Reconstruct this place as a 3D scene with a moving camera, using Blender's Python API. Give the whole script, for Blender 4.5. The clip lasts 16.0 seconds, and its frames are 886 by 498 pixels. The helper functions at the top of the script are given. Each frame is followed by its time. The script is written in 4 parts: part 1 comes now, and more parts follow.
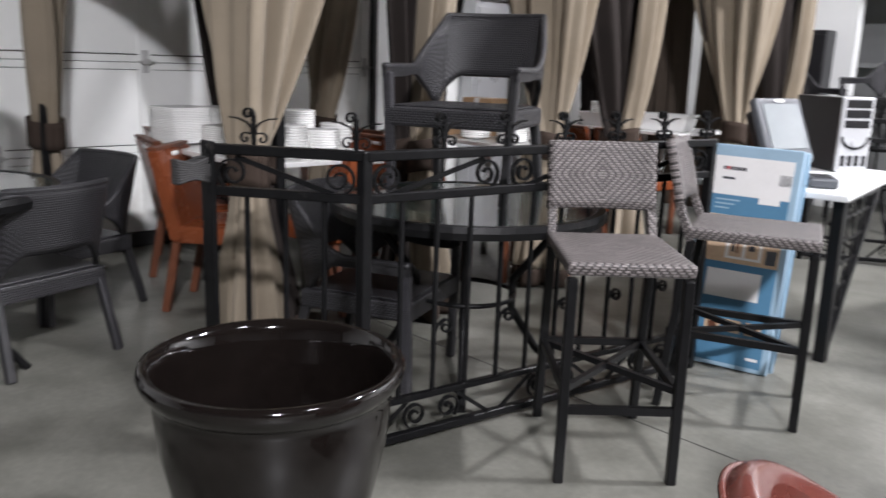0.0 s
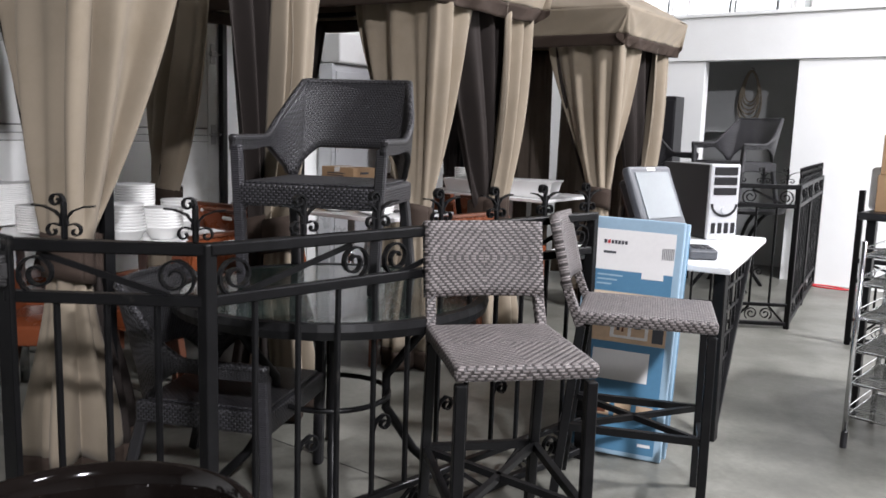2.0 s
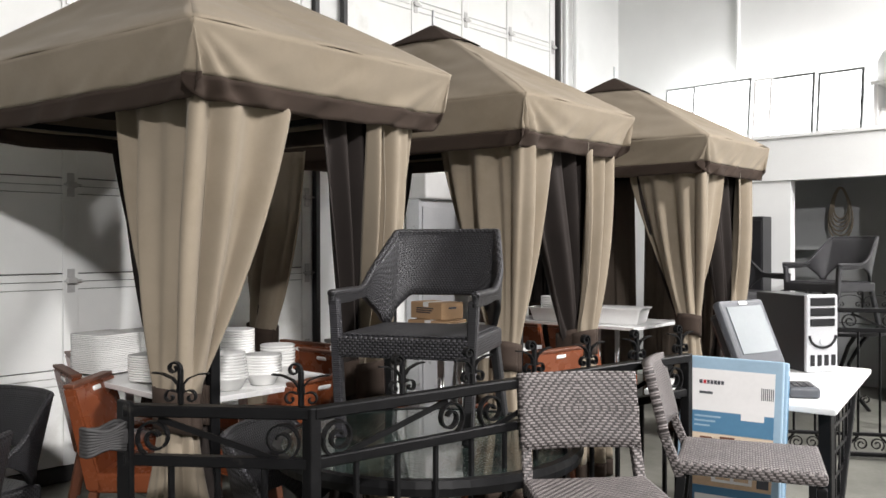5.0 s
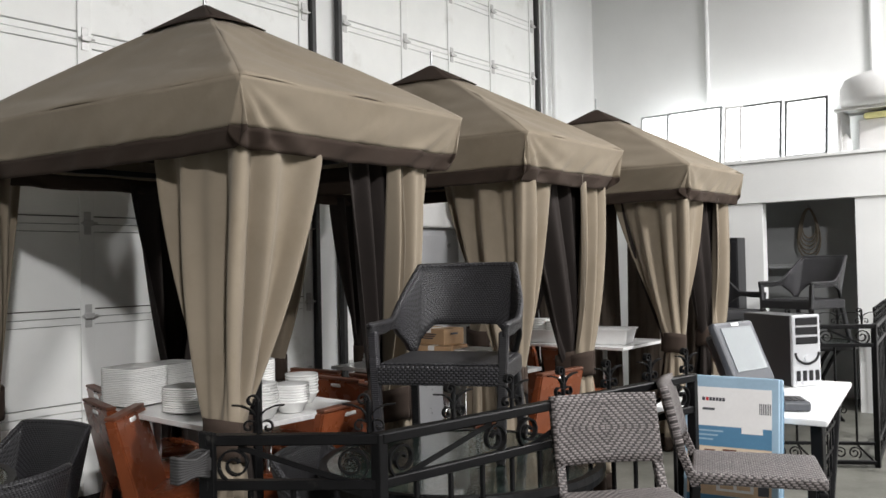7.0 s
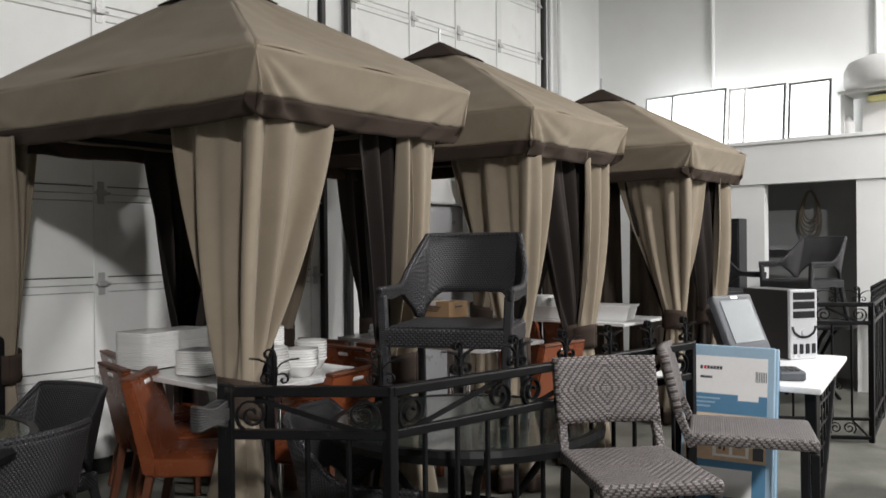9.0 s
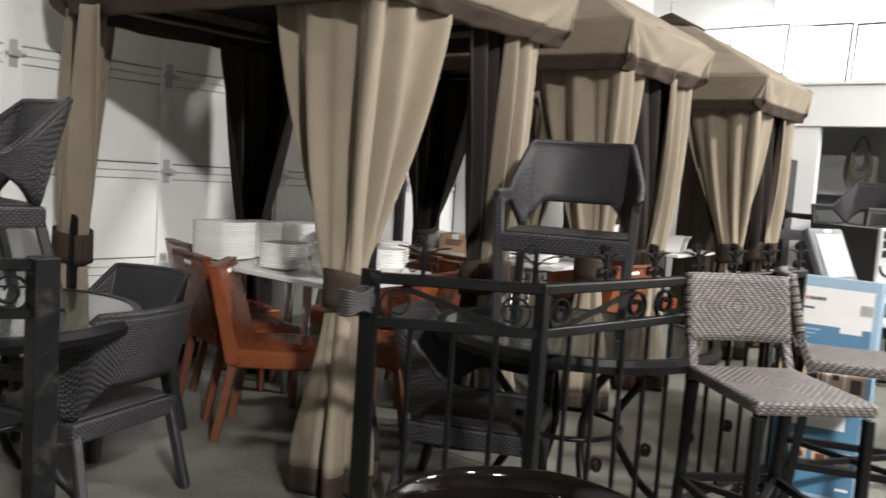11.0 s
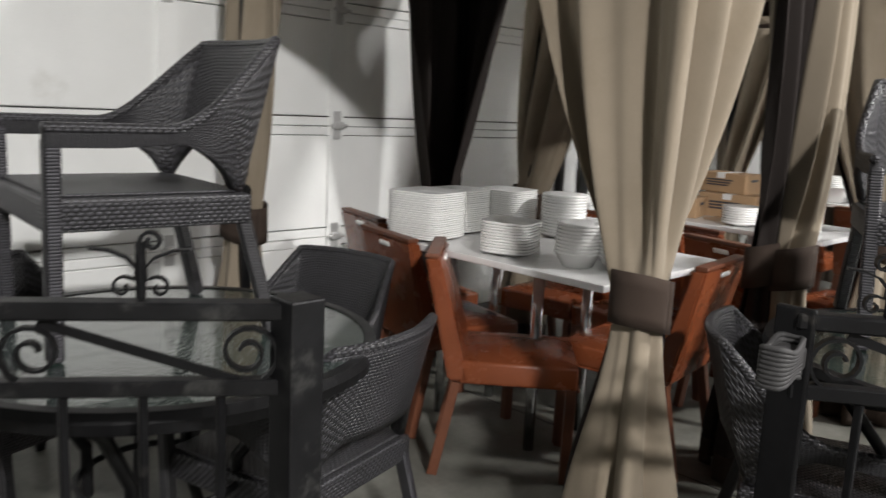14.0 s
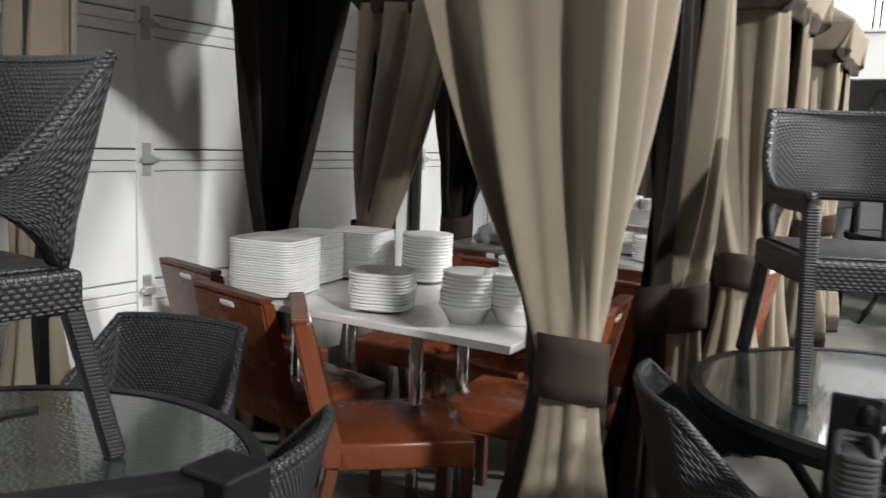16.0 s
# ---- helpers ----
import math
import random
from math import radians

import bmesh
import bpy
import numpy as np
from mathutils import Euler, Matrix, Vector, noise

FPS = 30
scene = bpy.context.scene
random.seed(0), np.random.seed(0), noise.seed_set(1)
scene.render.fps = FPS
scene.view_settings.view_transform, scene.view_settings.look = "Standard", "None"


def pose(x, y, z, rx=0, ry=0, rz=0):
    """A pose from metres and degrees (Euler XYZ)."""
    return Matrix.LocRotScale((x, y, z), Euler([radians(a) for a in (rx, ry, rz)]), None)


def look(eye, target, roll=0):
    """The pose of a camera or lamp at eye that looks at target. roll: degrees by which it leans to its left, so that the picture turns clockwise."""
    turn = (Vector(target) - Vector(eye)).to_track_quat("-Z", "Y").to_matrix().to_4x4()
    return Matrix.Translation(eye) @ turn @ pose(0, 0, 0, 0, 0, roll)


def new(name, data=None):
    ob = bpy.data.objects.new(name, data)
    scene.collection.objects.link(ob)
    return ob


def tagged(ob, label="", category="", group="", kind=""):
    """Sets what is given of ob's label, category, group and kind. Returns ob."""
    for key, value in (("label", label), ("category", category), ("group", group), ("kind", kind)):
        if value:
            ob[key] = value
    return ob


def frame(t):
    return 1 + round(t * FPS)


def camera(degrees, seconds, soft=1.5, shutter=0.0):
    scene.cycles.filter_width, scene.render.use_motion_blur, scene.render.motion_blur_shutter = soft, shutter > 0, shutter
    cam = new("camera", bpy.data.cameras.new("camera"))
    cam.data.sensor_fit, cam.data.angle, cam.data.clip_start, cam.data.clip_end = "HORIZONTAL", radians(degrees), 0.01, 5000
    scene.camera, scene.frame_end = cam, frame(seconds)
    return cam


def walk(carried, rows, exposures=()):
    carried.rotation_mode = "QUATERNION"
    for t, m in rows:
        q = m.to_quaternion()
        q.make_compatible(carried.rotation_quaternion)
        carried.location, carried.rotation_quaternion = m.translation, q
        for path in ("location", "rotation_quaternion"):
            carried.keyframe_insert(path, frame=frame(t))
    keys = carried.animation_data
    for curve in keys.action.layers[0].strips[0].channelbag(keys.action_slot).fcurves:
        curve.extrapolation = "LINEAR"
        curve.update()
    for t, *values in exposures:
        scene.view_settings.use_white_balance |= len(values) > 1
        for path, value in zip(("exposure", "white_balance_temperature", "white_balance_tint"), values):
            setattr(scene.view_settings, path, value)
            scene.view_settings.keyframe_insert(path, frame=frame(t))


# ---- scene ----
cam = camera(57.0, 16.0, shutter=0.5)
PATH = [
    (0, (2.774, -1.698, 1.249), (1.375, -0.34, 0.803), 2.0),
    (0.5, (2.667, -1.729, 1.267), (1.457, -0.204, 0.81), 1.2),
    (1, (2.582, -1.639, 1.245), (1.443, -0.057, 0.796), 2.2),
    (1.5, (2.508, -1.501, 1.26), (1.342, 0.089, 0.923), 2.8),
    (2, (2.502, -1.439, 1.278), (1.334, 0.159, 0.988), 1.8),
    (2.5, (2.482, -1.448, 1.303), (1.353, 0.185, 1.057), 0.1),
    (3, (2.469, -1.456, 1.309), (1.301, 0.157, 1.131), 1.0),
    (3.5, (2.478, -1.459, 1.312), (1.282, 0.134, 1.131), 1.7),
    (4, (2.481, -1.456, 1.332), (1.249, 0.111, 1.173), 0.7),
    (4.5, (2.5, -1.484, 1.366), (1.214, 0.047, 1.294), 0.1),
    (5, (2.517, -1.505, 1.399), (1.176, -0.022, 1.388), -0.1),
    (7.5, (2.506, -1.891, 1.462), (1.25, -0.336, 1.515), -1.1),
    (8, (2.522, -1.891, 1.445), (1.275, -0.329, 1.517), -0.7),
    (8.5, (2.561, -1.902, 1.426), (1.284, -0.363, 1.47), -0.9),
    (11, (2.107, -2.166, 1.274), (0.848, -0.623, 1.095), 3.8),
    (11.5, (1.876, -2.106, 1.289), (0.457, -0.708, 1.11), 3.1),
    (12, (1.733, -2.146, 1.308), (0.299, -0.792, 0.973), 3.0),
    (12.5, (1.501, -2.203, 1.307), (0.029, -0.89, 0.979), -0.0),
    (13, (1.358, -2.165, 1.294), (-0.138, -0.903, 0.881), 2.2),
    (13.5, (1.195, -2.029, 1.306), (-0.323, -0.78, 0.937), 2.4),
    (14, (1.04, -1.918, 1.31), (-0.37, -0.542, 0.966), 2.8),
    (14.5, (0.831, -1.872, 1.315), (-0.387, -0.323, 0.975), -1.4),
    (15, (0.742, -1.861, 1.341), (-0.249, -0.162, 0.98), -1.2),
    (15.5, (0.67, -1.817, 1.341), (-0.291, -0.091, 1.026), 1.4),
    (16, (0.532, -1.749, 1.329), (-0.481, -0.046, 1.061), 2.4),
]
walk(cam, [(t, look(eye, target, roll)) for t, eye, target, roll in PATH],
     [(0, 0.16, 6260, 14), (2, 0.2, 6260, 14), (4, 0.24, 6500, 12), (5, 0.28, 6600, 11), (7.5, -0.22, 6520, 10), (8.7, -0.40, 6560, 10), (11, 0.32, 6720, 10), (13, 0.40, 6680, 10), (16, 0.43, 6500, 10)])

# ---- world, lamps, exposure ----
world = bpy.data.worlds.new("world")
scene.world = world
world.use_nodes = True
world.node_tree.nodes["Background"].inputs[0].default_value = (0.9, 0.95, 1.0, 1)
world.node_tree.nodes["Background"].inputs[1].default_value = 0.0
scene.view_settings.exposure = 0.0


def ceiling_lamp(x, y, z, power, sx=0.5, sy=0.7, col=(1.0, 0.985, 0.985)):
    d = bpy.data.lights.new("tube_light", "AREA")
    d.shape, d.size, d.size_y, d.energy, d.color = "RECTANGLE", sx, sy, power, col
    o = new("tube_light", d)
    o.matrix_world = pose(x, y, z)
    return o


CEIL = 5.6
LAMPS = [(7.0, -4.1), (4.8, 3.9), (5.6, -0.3), (3.6, 5.5)]
POWER = [1300, 680, 120, 210]
for (lx, ly), watts in zip(LAMPS, POWER):
    ceiling_lamp(lx, ly, CEIL - 0.32, watts)

# ---- materials ----
MATS = {}


def nodes_of(name):
    m = bpy.data.materials.new(name)
    m.use_nodes = True
    nt = m.node_tree
    return m, nt, nt.nodes["Principled BSDF"]


def add(nt, kind, **inputs):
    n = nt.nodes.new(kind)
    for k, v in inputs.items():
        n.inputs[k.replace("_", " ")].default_value = v
    return n


def ramp(nt, src, stops):
    r = nt.nodes.new("ShaderNodeValToRGB")
    e = r.color_ramp.elements
    e[0].position, e[0].color = stops[0][0], (*stops[0][1], 1)
    e[1].position, e[1].color = stops[-1][0], (*stops[-1][1], 1)
    for p, c in stops[1:-1]:
        x = e.new(p)
        x.color = (*c, 1)
    nt.links.new(src, r.inputs[0])
    return r


def surface(name, col, rough=0.5, metal=0.0, vary=0.15, scale=6.0, fine=60.0, bump=0.1, bump_dist=0.002, coat=0.0,
            stain=None, stain_scale=1.2, stain_at=(0.52, 0.72), rough_vary=0.1, spec=0.5, pieces=0.0, sheen=0.0):
    m, nt, b = nodes_of(name)
    L = nt.links.new
    tc = nt.nodes.new("ShaderNodeTexCoord")
    n1 = add(nt, "ShaderNodeTexNoise", Scale=scale, Detail=5.0, Roughness=0.6)
    n2 = add(nt, "ShaderNodeTexNoise", Scale=fine, Detail=3.0)
    L(tc.outputs["Object"], n1.inputs["Vector"])
    L(tc.outputs["Object"], n2.inputs["Vector"])
    mix = nt.nodes.new("ShaderNodeMath")
    mix.operation = "MULTIPLY_ADD"
    mix.inputs[1].default_value = 0.35
    L(n2.outputs[0], mix.inputs[0])
    sc = nt.nodes.new("ShaderNodeMath")
    sc.operation = "MULTIPLY"
    sc.inputs[1].default_value = 0.65
    L(n1.outputs[0], sc.inputs[0])
    L(sc.outputs[0], mix.inputs[2])
    lo = tuple(max(0, c * (1 - vary)) for c in col)
    hi = tuple(min(1, c * (1 + vary)) for c in col)
    r = ramp(nt, mix.outputs[0], [(0.3, lo), (0.7, hi)])
    out = r.outputs[0]
    if stain:
        n3 = add(nt, "ShaderNodeTexNoise", Scale=stain_scale, Detail=8.0, Roughness=0.68)
        L(tc.outputs["Object"], n3.inputs["Vector"])
        f = ramp(nt, n3.outputs[0], [(stain_at[0], (0, 0, 0)), (stain_at[1], (1, 1, 1))])
        mx = nt.nodes.new("ShaderNodeMix")
        mx.data_type = "RGBA"
        L(f.outputs[0], mx.inputs["Factor"])
        L(out, mx.inputs[6])
        mx.inputs[7].default_value = (*stain, 1)
        out = mx.outputs[2]
    if pieces:
        oi = nt.nodes.new("ShaderNodeObjectInfo")
        hs = nt.nodes.new("ShaderNodeHueSaturation")
        mr = add(nt, "ShaderNodeMapRange", To_Min=1 - pieces, To_Max=1 + pieces)
        L(oi.outputs["Random"], mr.inputs[0])
        L(mr.outputs[0], hs.inputs["Value"])
        L(out, hs.inputs["Color"])
        out = hs.outputs[0]
    L(out, b.inputs["Base Color"])
    rr = add(nt, "ShaderNodeMapRange", To_Min=max(0.02, rough - rough_vary), To_Max=min(1, rough + rough_vary))
    L(n1.outputs[0], rr.inputs[0])
    L(rr.outputs[0], b.inputs["Roughness"])
    b.inputs["Metallic"].default_value = metal
    b.inputs["Specular IOR Level"].default_value = spec
    b.inputs["Coat Weight"].default_value = coat
    b.inputs["Coat Roughness"].default_value = 0.08
    b.inputs["Sheen Weight"].default_value = sheen
    if bump:
        bp = add(nt, "ShaderNodeBump", Strength=bump, Distance=bump_dist)
        L(mix.outputs[0], bp.inputs["Height"])
        L(bp.outputs[0], b.inputs["Normal"])
    MATS[name] = m
    return m


def calc(nt, op, a, b=None, clamp=False):
    """One arithmetic node; a and b are sockets or numbers."""
    n = nt.nodes.new("ShaderNodeMath")
    n.operation, n.use_clamp = op, clamp
    for k, v in enumerate((a, b)):
        if v is None:
            continue
        if isinstance(v, (int, float)):
            n.inputs[k].default_value = v
        else:
            nt.links.new(v, n.inputs[k])
    return n.outputs[0]


def woven(name, strand, gap, width=0.020, row=0.010, shift=0.5, duty=0.74, mirrored=False, rough=0.4, depth=0.003, spec=0.5):
    """Flat plastic strands, over and under, laid out in the surface's own metres (UV).
    Mirrored about the middle, the rows step outwards and make nested diamonds."""
    m, nt, b = nodes_of(name)
    L = nt.links.new
    uv = nt.nodes.new("ShaderNodeUVMap")
    sep = nt.nodes.new("ShaderNodeSeparateXYZ")
    L(uv.outputs[0], sep.inputs[0])
    u, v = sep.outputs[0], sep.outputs[1]
    if mirrored:
        u, v = calc(nt, "ABSOLUTE", u), calc(nt, "ABSOLUTE", v)
    rows = calc(nt, "DIVIDE", v, row)
    r = calc(nt, "FLOOR", rows)
    ph = calc(nt, "ADD", calc(nt, "DIVIDE", u, width), calc(nt, "MULTIPLY", r, shift))
    f = calc(nt, "FRACT", ph)
    a = calc(nt, "ABSOLUTE", calc(nt, "MULTIPLY", calc(nt, "SUBTRACT", f, duty / 2), 2 / duty))
    dash = calc(nt, "SUBTRACT", 1.0, calc(nt, "POWER", a, 5.0), True)
    c = calc(nt, "ABSOLUTE", calc(nt, "MULTIPLY_ADD", calc(nt, "FRACT", rows), 2.0))
    c.node.inputs[0].links[0].from_node.inputs[2].default_value = -1.0
    across = calc(nt, "SUBTRACT", 1.0, calc(nt, "POWER", c, 3.0), True)
    height = calc(nt, "MULTIPLY", dash, across)
    cell = nt.nodes.new("ShaderNodeCombineXYZ")
    L(calc(nt, "FLOOR", ph), cell.inputs[0])
    L(r, cell.inputs[1])
    wn = nt.nodes.new("ShaderNodeTexWhiteNoise")
    L(cell.outputs[0], wn.inputs["Vector"])
    no = add(nt, "ShaderNodeTexNoise", Scale=9.0, Detail=4.0)
    tc = nt.nodes.new("ShaderNodeTexCoord")
    L(tc.outputs["Object"], no.inputs["Vector"])
    tone = calc(nt, "ADD", calc(nt, "MULTIPLY", wn.outputs["Value"], 0.45), no.outputs[0])
    mr = add(nt, "ShaderNodeMapRange", To_Min=0.55, To_Max=1.35)
    L(tone, mr.inputs[0])
    mx = nt.nodes.new("ShaderNodeMix")
    mx.data_type = "RGBA"
    L(height, mx.inputs["Factor"])
    mx.inputs[6].default_value = (*gap, 1)
    mx.inputs[7].default_value = (*strand, 1)
    hs = nt.nodes.new("ShaderNodeHueSaturation")
    L(mr.outputs[0], hs.inputs["Value"])
    L(mx.outputs[2], hs.inputs["Color"])
    L(hs.outputs[0], b.inputs["Base Color"])
    bp = add(nt, "ShaderNodeBump", Strength=1.0, Distance=depth)
    L(height, bp.inputs["Height"])
    L(bp.outputs[0], b.inputs["Normal"])
    b.inputs["Roughness"].default_value = rough
    b.inputs["Specular IOR Level"].default_value = spec
    MATS[name] = m
    return m


concrete = surface("concrete", (0.160, 0.159, 0.139), 0.45, vary=0.26, scale=2.2, fine=40, bump=0.14, stain=(0.070, 0.071, 0.058), stain_scale=1.9,
                   stain_at=(0.42, 0.75), rough_vary=0.16)
wall_paint = surface("wall_paint", (0.85, 0.86, 0.85), 0.6, vary=0.04, scale=2, fine=120, bump=0.05, stain=(0.66, 0.66, 0.63), stain_scale=0.7, stain_at=(0.6, 0.85))
panel_paint = surface("panel_paint", (0.87, 0.88, 0.86), 0.45, vary=0.05, scale=3, fine=150, bump=0.06, stain=(0.60, 0.59, 0.54), stain_scale=1.6,
                      stain_at=(0.58, 0.82), pieces=0.03)
# Dark so that the unseen ceiling sends little fill light down.
low_bounce_ceiling = surface("low_bounce_ceiling", (0.07, 0.07, 0.07), 0.8, vary=0.05)
canvas = surface("canvas", (0.247, 0.207, 0.155), 0.85, vary=0.10, scale=3.5, fine=420, bump=0.3, bump_dist=0.0012, stain=(0.205, 0.166, 0.116),
                 stain_scale=2.2, stain_at=(0.5, 0.8), spec=0.2, sheen=0.1)
trim_cloth = surface("trim_cloth", (0.045, 0.032, 0.025), 0.9, vary=0.15, scale=6, fine=400, bump=0.3, spec=0.2)
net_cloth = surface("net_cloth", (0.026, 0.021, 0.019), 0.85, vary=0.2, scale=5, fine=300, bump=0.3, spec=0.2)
brown_cloth = surface("brown_cloth", (0.105, 0.083, 0.066), 0.9, vary=0.12, scale=4, fine=400, bump=0.3, spec=0.2)
under_sheet = surface("under_sheet", (0.042, 0.034, 0.030), 0.9, vary=0.15, fine=300, spec=0.1)
iron = surface("iron", (0.006, 0.006, 0.0065), 0.42, spec=0.17, vary=0.35, scale=14, fine=160, bump=0.25, bump_dist=0.001, stain=(0.06, 0.056, 0.05), stain_scale=9,
               stain_at=(0.64, 0.85), rough_vary=0.15)
iron_worn = surface("iron_worn", (0.007, 0.007, 0.0075), 0.4, spec=0.2, vary=0.35, scale=14, fine=160, bump=0.3, bump_dist=0.001, stain=(0.06, 0.06, 0.056), stain_scale=11,
                    stain_at=(0.54, 0.82), rough_vary=0.15)
black_metal = surface("black_metal", (0.007, 0.007, 0.0075), 0.38, spec=0.22, vary=0.2, scale=20, bump=0.08)
wicker = woven("wicker", (0.034, 0.033, 0.038), (0.004, 0.004, 0.004), 0.019, 0.0095, rough=0.45, spec=0.6)
wicker_wrap = woven("wicker_wrap", (0.034, 0.033, 0.038), (0.005, 0.005, 0.005), 4.0, 0.0075, shift=0.0, duty=1.6, rough=0.45, spec=0.6, depth=0.002)
wicker_grey = woven("wicker_grey", (0.185, 0.165, 0.160), (0.038, 0.033, 0.032), 0.025, 0.0085, shift=0.30, duty=0.76, mirrored=True, rough=0.5)
leather = surface("leather", (0.195, 0.054, 0.021), 0.27, vary=0.22, scale=5, fine=240, bump=0.16, stain=(0.155, 0.038, 0.014), stain_scale=3.2, stain_at=(0.5, 0.85), rough_vary=0.05)
brown_leather = surface("brown_leather", (0.105, 0.030, 0.023), 0.26, vary=0.22, scale=6, fine=260, bump=0.15, coat=0.3)
chair_wood = surface("chair_wood", (0.13, 0.045, 0.022), 0.45, vary=0.3, scale=9, fine=90, bump=0.1)
marble = surface("marble", (0.80, 0.80, 0.79), 0.2, vary=0.03, scale=3, fine=40, bump=0, stain=(0.52, 0.52, 0.53), stain_scale=3.4, stain_at=(0.53, 0.68), rough_vary=0.05)
laminate = surface("laminate", (0.78, 0.79, 0.79), 0.35, vary=0.03, bump=0.02)
china = surface("china", (0.90, 0.90, 0.88), 0.16, vary=0.02, bump=0, coat=0.3, pieces=0.04)
chrome = surface("chrome", (0.72, 0.73, 0.74), 0.16, metal=1.0, vary=0.05, bump=0)
steel = surface("steel", (0.5, 0.51, 0.52), 0.3, metal=1.0, vary=0.1, bump=0.03)
glaze = surface("glaze", (0.006, 0.0045, 0.004), 0.06, vary=0.3, scale=10, fine=60, bump=0.03, coat=0.2, spec=0.34, rough_vary=0.03)
pot_inside = surface("pot_inside", (0.012, 0.010, 0.011), 0.3, vary=0.5, scale=12, fine=60, bump=0.3, stain=(0.05, 0.05, 0.055), stain_scale=9, stain_at=(0.62, 0.75))
cardboard = surface("cardboard", (0.42, 0.27, 0.15), 0.8, vary=0.1, scale=5, bump=0.1)
box_blue = surface("box_blue", (0.078, 0.205, 0.335), 0.4, vary=0.08, bump=0.03)
box_edge = surface("box_edge", (0.30, 0.43, 0.54), 0.4, vary=0.08, bump=0.03)
box_cream = surface("box_cream", (0.66, 0.55, 0.42), 0.4, vary=0.12, scale=14, bump=0)
box_photo = surface("box_photo", (0.58, 0.42, 0.28), 0.4, vary=0.15, scale=20, bump=0)
paper = surface("paper", (0.78, 0.77, 0.76), 0.5, vary=0.04, bump=0.03)
plastic_black = surface("plastic_black", (0.016, 0.016, 0.018), 0.35, vary=0.15, fine=200, bump=0.08)
plastic_grey = surface("plastic_grey", (0.075, 0.08, 0.09), 0.4, vary=0.1, bump=0.03)
plastic_silver = surface("plastic_silver", (0.62, 0.63, 0.65), 0.3, metal=0.3, vary=0.06, bump=0.02)
screen_mat = surface("screen", (0.17, 0.19, 0.2), 0.08, vary=0.05, bump=0, coat=0.6)
tub_white = surface("tub_white", (0.75, 0.75, 0.74), 0.4, vary=0.05, bump=0.04)
bag_plastic = surface("bag_plastic", (0.7, 0.72, 0.74), 0.25, vary=0.08, bump=0.3, bump_dist=0.01)
red_mat = surface("red_paint", (0.5, 0.02, 0.03), 0.45, vary=0.15)
yellow_mat = surface("yellow_plastic", (0.80, 0.76, 0.36), 0.4, vary=0.1)
ink = surface("ink", (0.05, 0.05, 0.06), 0.5, vary=0.1, bump=0)
rope_mat = surface("hose_rubber", (0.24, 0.20, 0.15), 0.6, vary=0.2)
duct_tape = surface("strap_webbing", (0.036, 0.035, 0.035), 0.7, vary=0.35, scale=60, fine=140, bump=0.4, bump_dist=0.002)
cord = surface("cord", (0.24, 0.21, 0.17), 0.7, vary=0.1)
track_dark = surface("track_steel", (0.05, 0.05, 0.05), 0.45, metal=0.4, vary=0.3)
hinge_mat = surface("hinge_zinc", (0.55, 0.55, 0.54), 0.45, metal=0.3, vary=0.15)
# Dark so that the unseen far walls return little fill light.
low_bounce_wall = surface("low_bounce_grey", (0.14, 0.14, 0.14), 0.7, vary=0.08)
joint_mat = surface("joint_filler", (0.055, 0.055, 0.05), 0.8, vary=0.4, scale=8)
alcove_paint = surface("alcove_paint", (0.42, 0.43, 0.43), 0.7, vary=0.06)


def glass(name, col, rough=0.03, bump=0.0, scale=60.0, trans=1.0):
    m, nt, b = nodes_of(name)
    b.inputs["Base Color"].default_value = (*col, 1)
    b.inputs["Transmission Weight"].default_value = trans
    b.inputs["IOR"].default_value = 1.52
    b.inputs["Coat Weight"].default_value = 0.9
    b.inputs["Coat IOR"].default_value = 1.6
    b.inputs["Coat Roughness"].default_value = 0.05
    b.inputs["Roughness"].default_value = rough
    if bump:
        tc = nt.nodes.new("ShaderNodeTexCoord")
        n = add(nt, "ShaderNodeTexVoronoi", Scale=scale)
        bp = add(nt, "ShaderNodeBump", Strength=bump, Distance=0.003)
        nt.links.new(tc.outputs["Object"], n.inputs["Vector"])
        nt.links.new(n.outputs["Distance"], bp.inputs["Height"])
        nt.links.new(bp.outputs[0], b.inputs["Normal"])
    MATS[name] = m
    return m


table_glass = glass("table_glass", (0.034, 0.052, 0.045), 0.07, 0.4, 85, 0.30)
pane_mat = surface("white_panel", (0.85, 0.86, 0.86), 0.3, vary=0.03, bump=0)
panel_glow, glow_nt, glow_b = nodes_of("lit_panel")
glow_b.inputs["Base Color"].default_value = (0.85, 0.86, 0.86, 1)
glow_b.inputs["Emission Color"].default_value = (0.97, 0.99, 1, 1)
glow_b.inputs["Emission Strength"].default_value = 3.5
tube_m, tube_nt, tube_b = nodes_of("lit_tube")
tube_b.inputs["Emission Color"].default_value = (0.97, 1, 0.98, 1)
tube_b.inputs["Emission Strength"].default_value = 9.0


# ---- mesh helpers ----
def finish(bm, mat, smooth=False, uv=False):
    me = bpy.data.meshes.new("mesh")
    if uv:
        lay = bm.loops.layers.uv.verify()
        bm.normal_update()
        for f in bm.faces:
            n = f.normal
            ax = max(range(3), key=lambda i: abs(n[i]))
            for lp in f.loops:
                c = lp.vert.co
                lp[lay].uv = (c.y, c.z) if ax == 0 else (c.x, c.z) if ax == 1 else (c.x, c.y)
    bm.to_mesh(me)
    bm.free()
    me.materials.append(mat)
    if smooth:
        for p in me.polygons:
            p.use_smooth = True
    return me


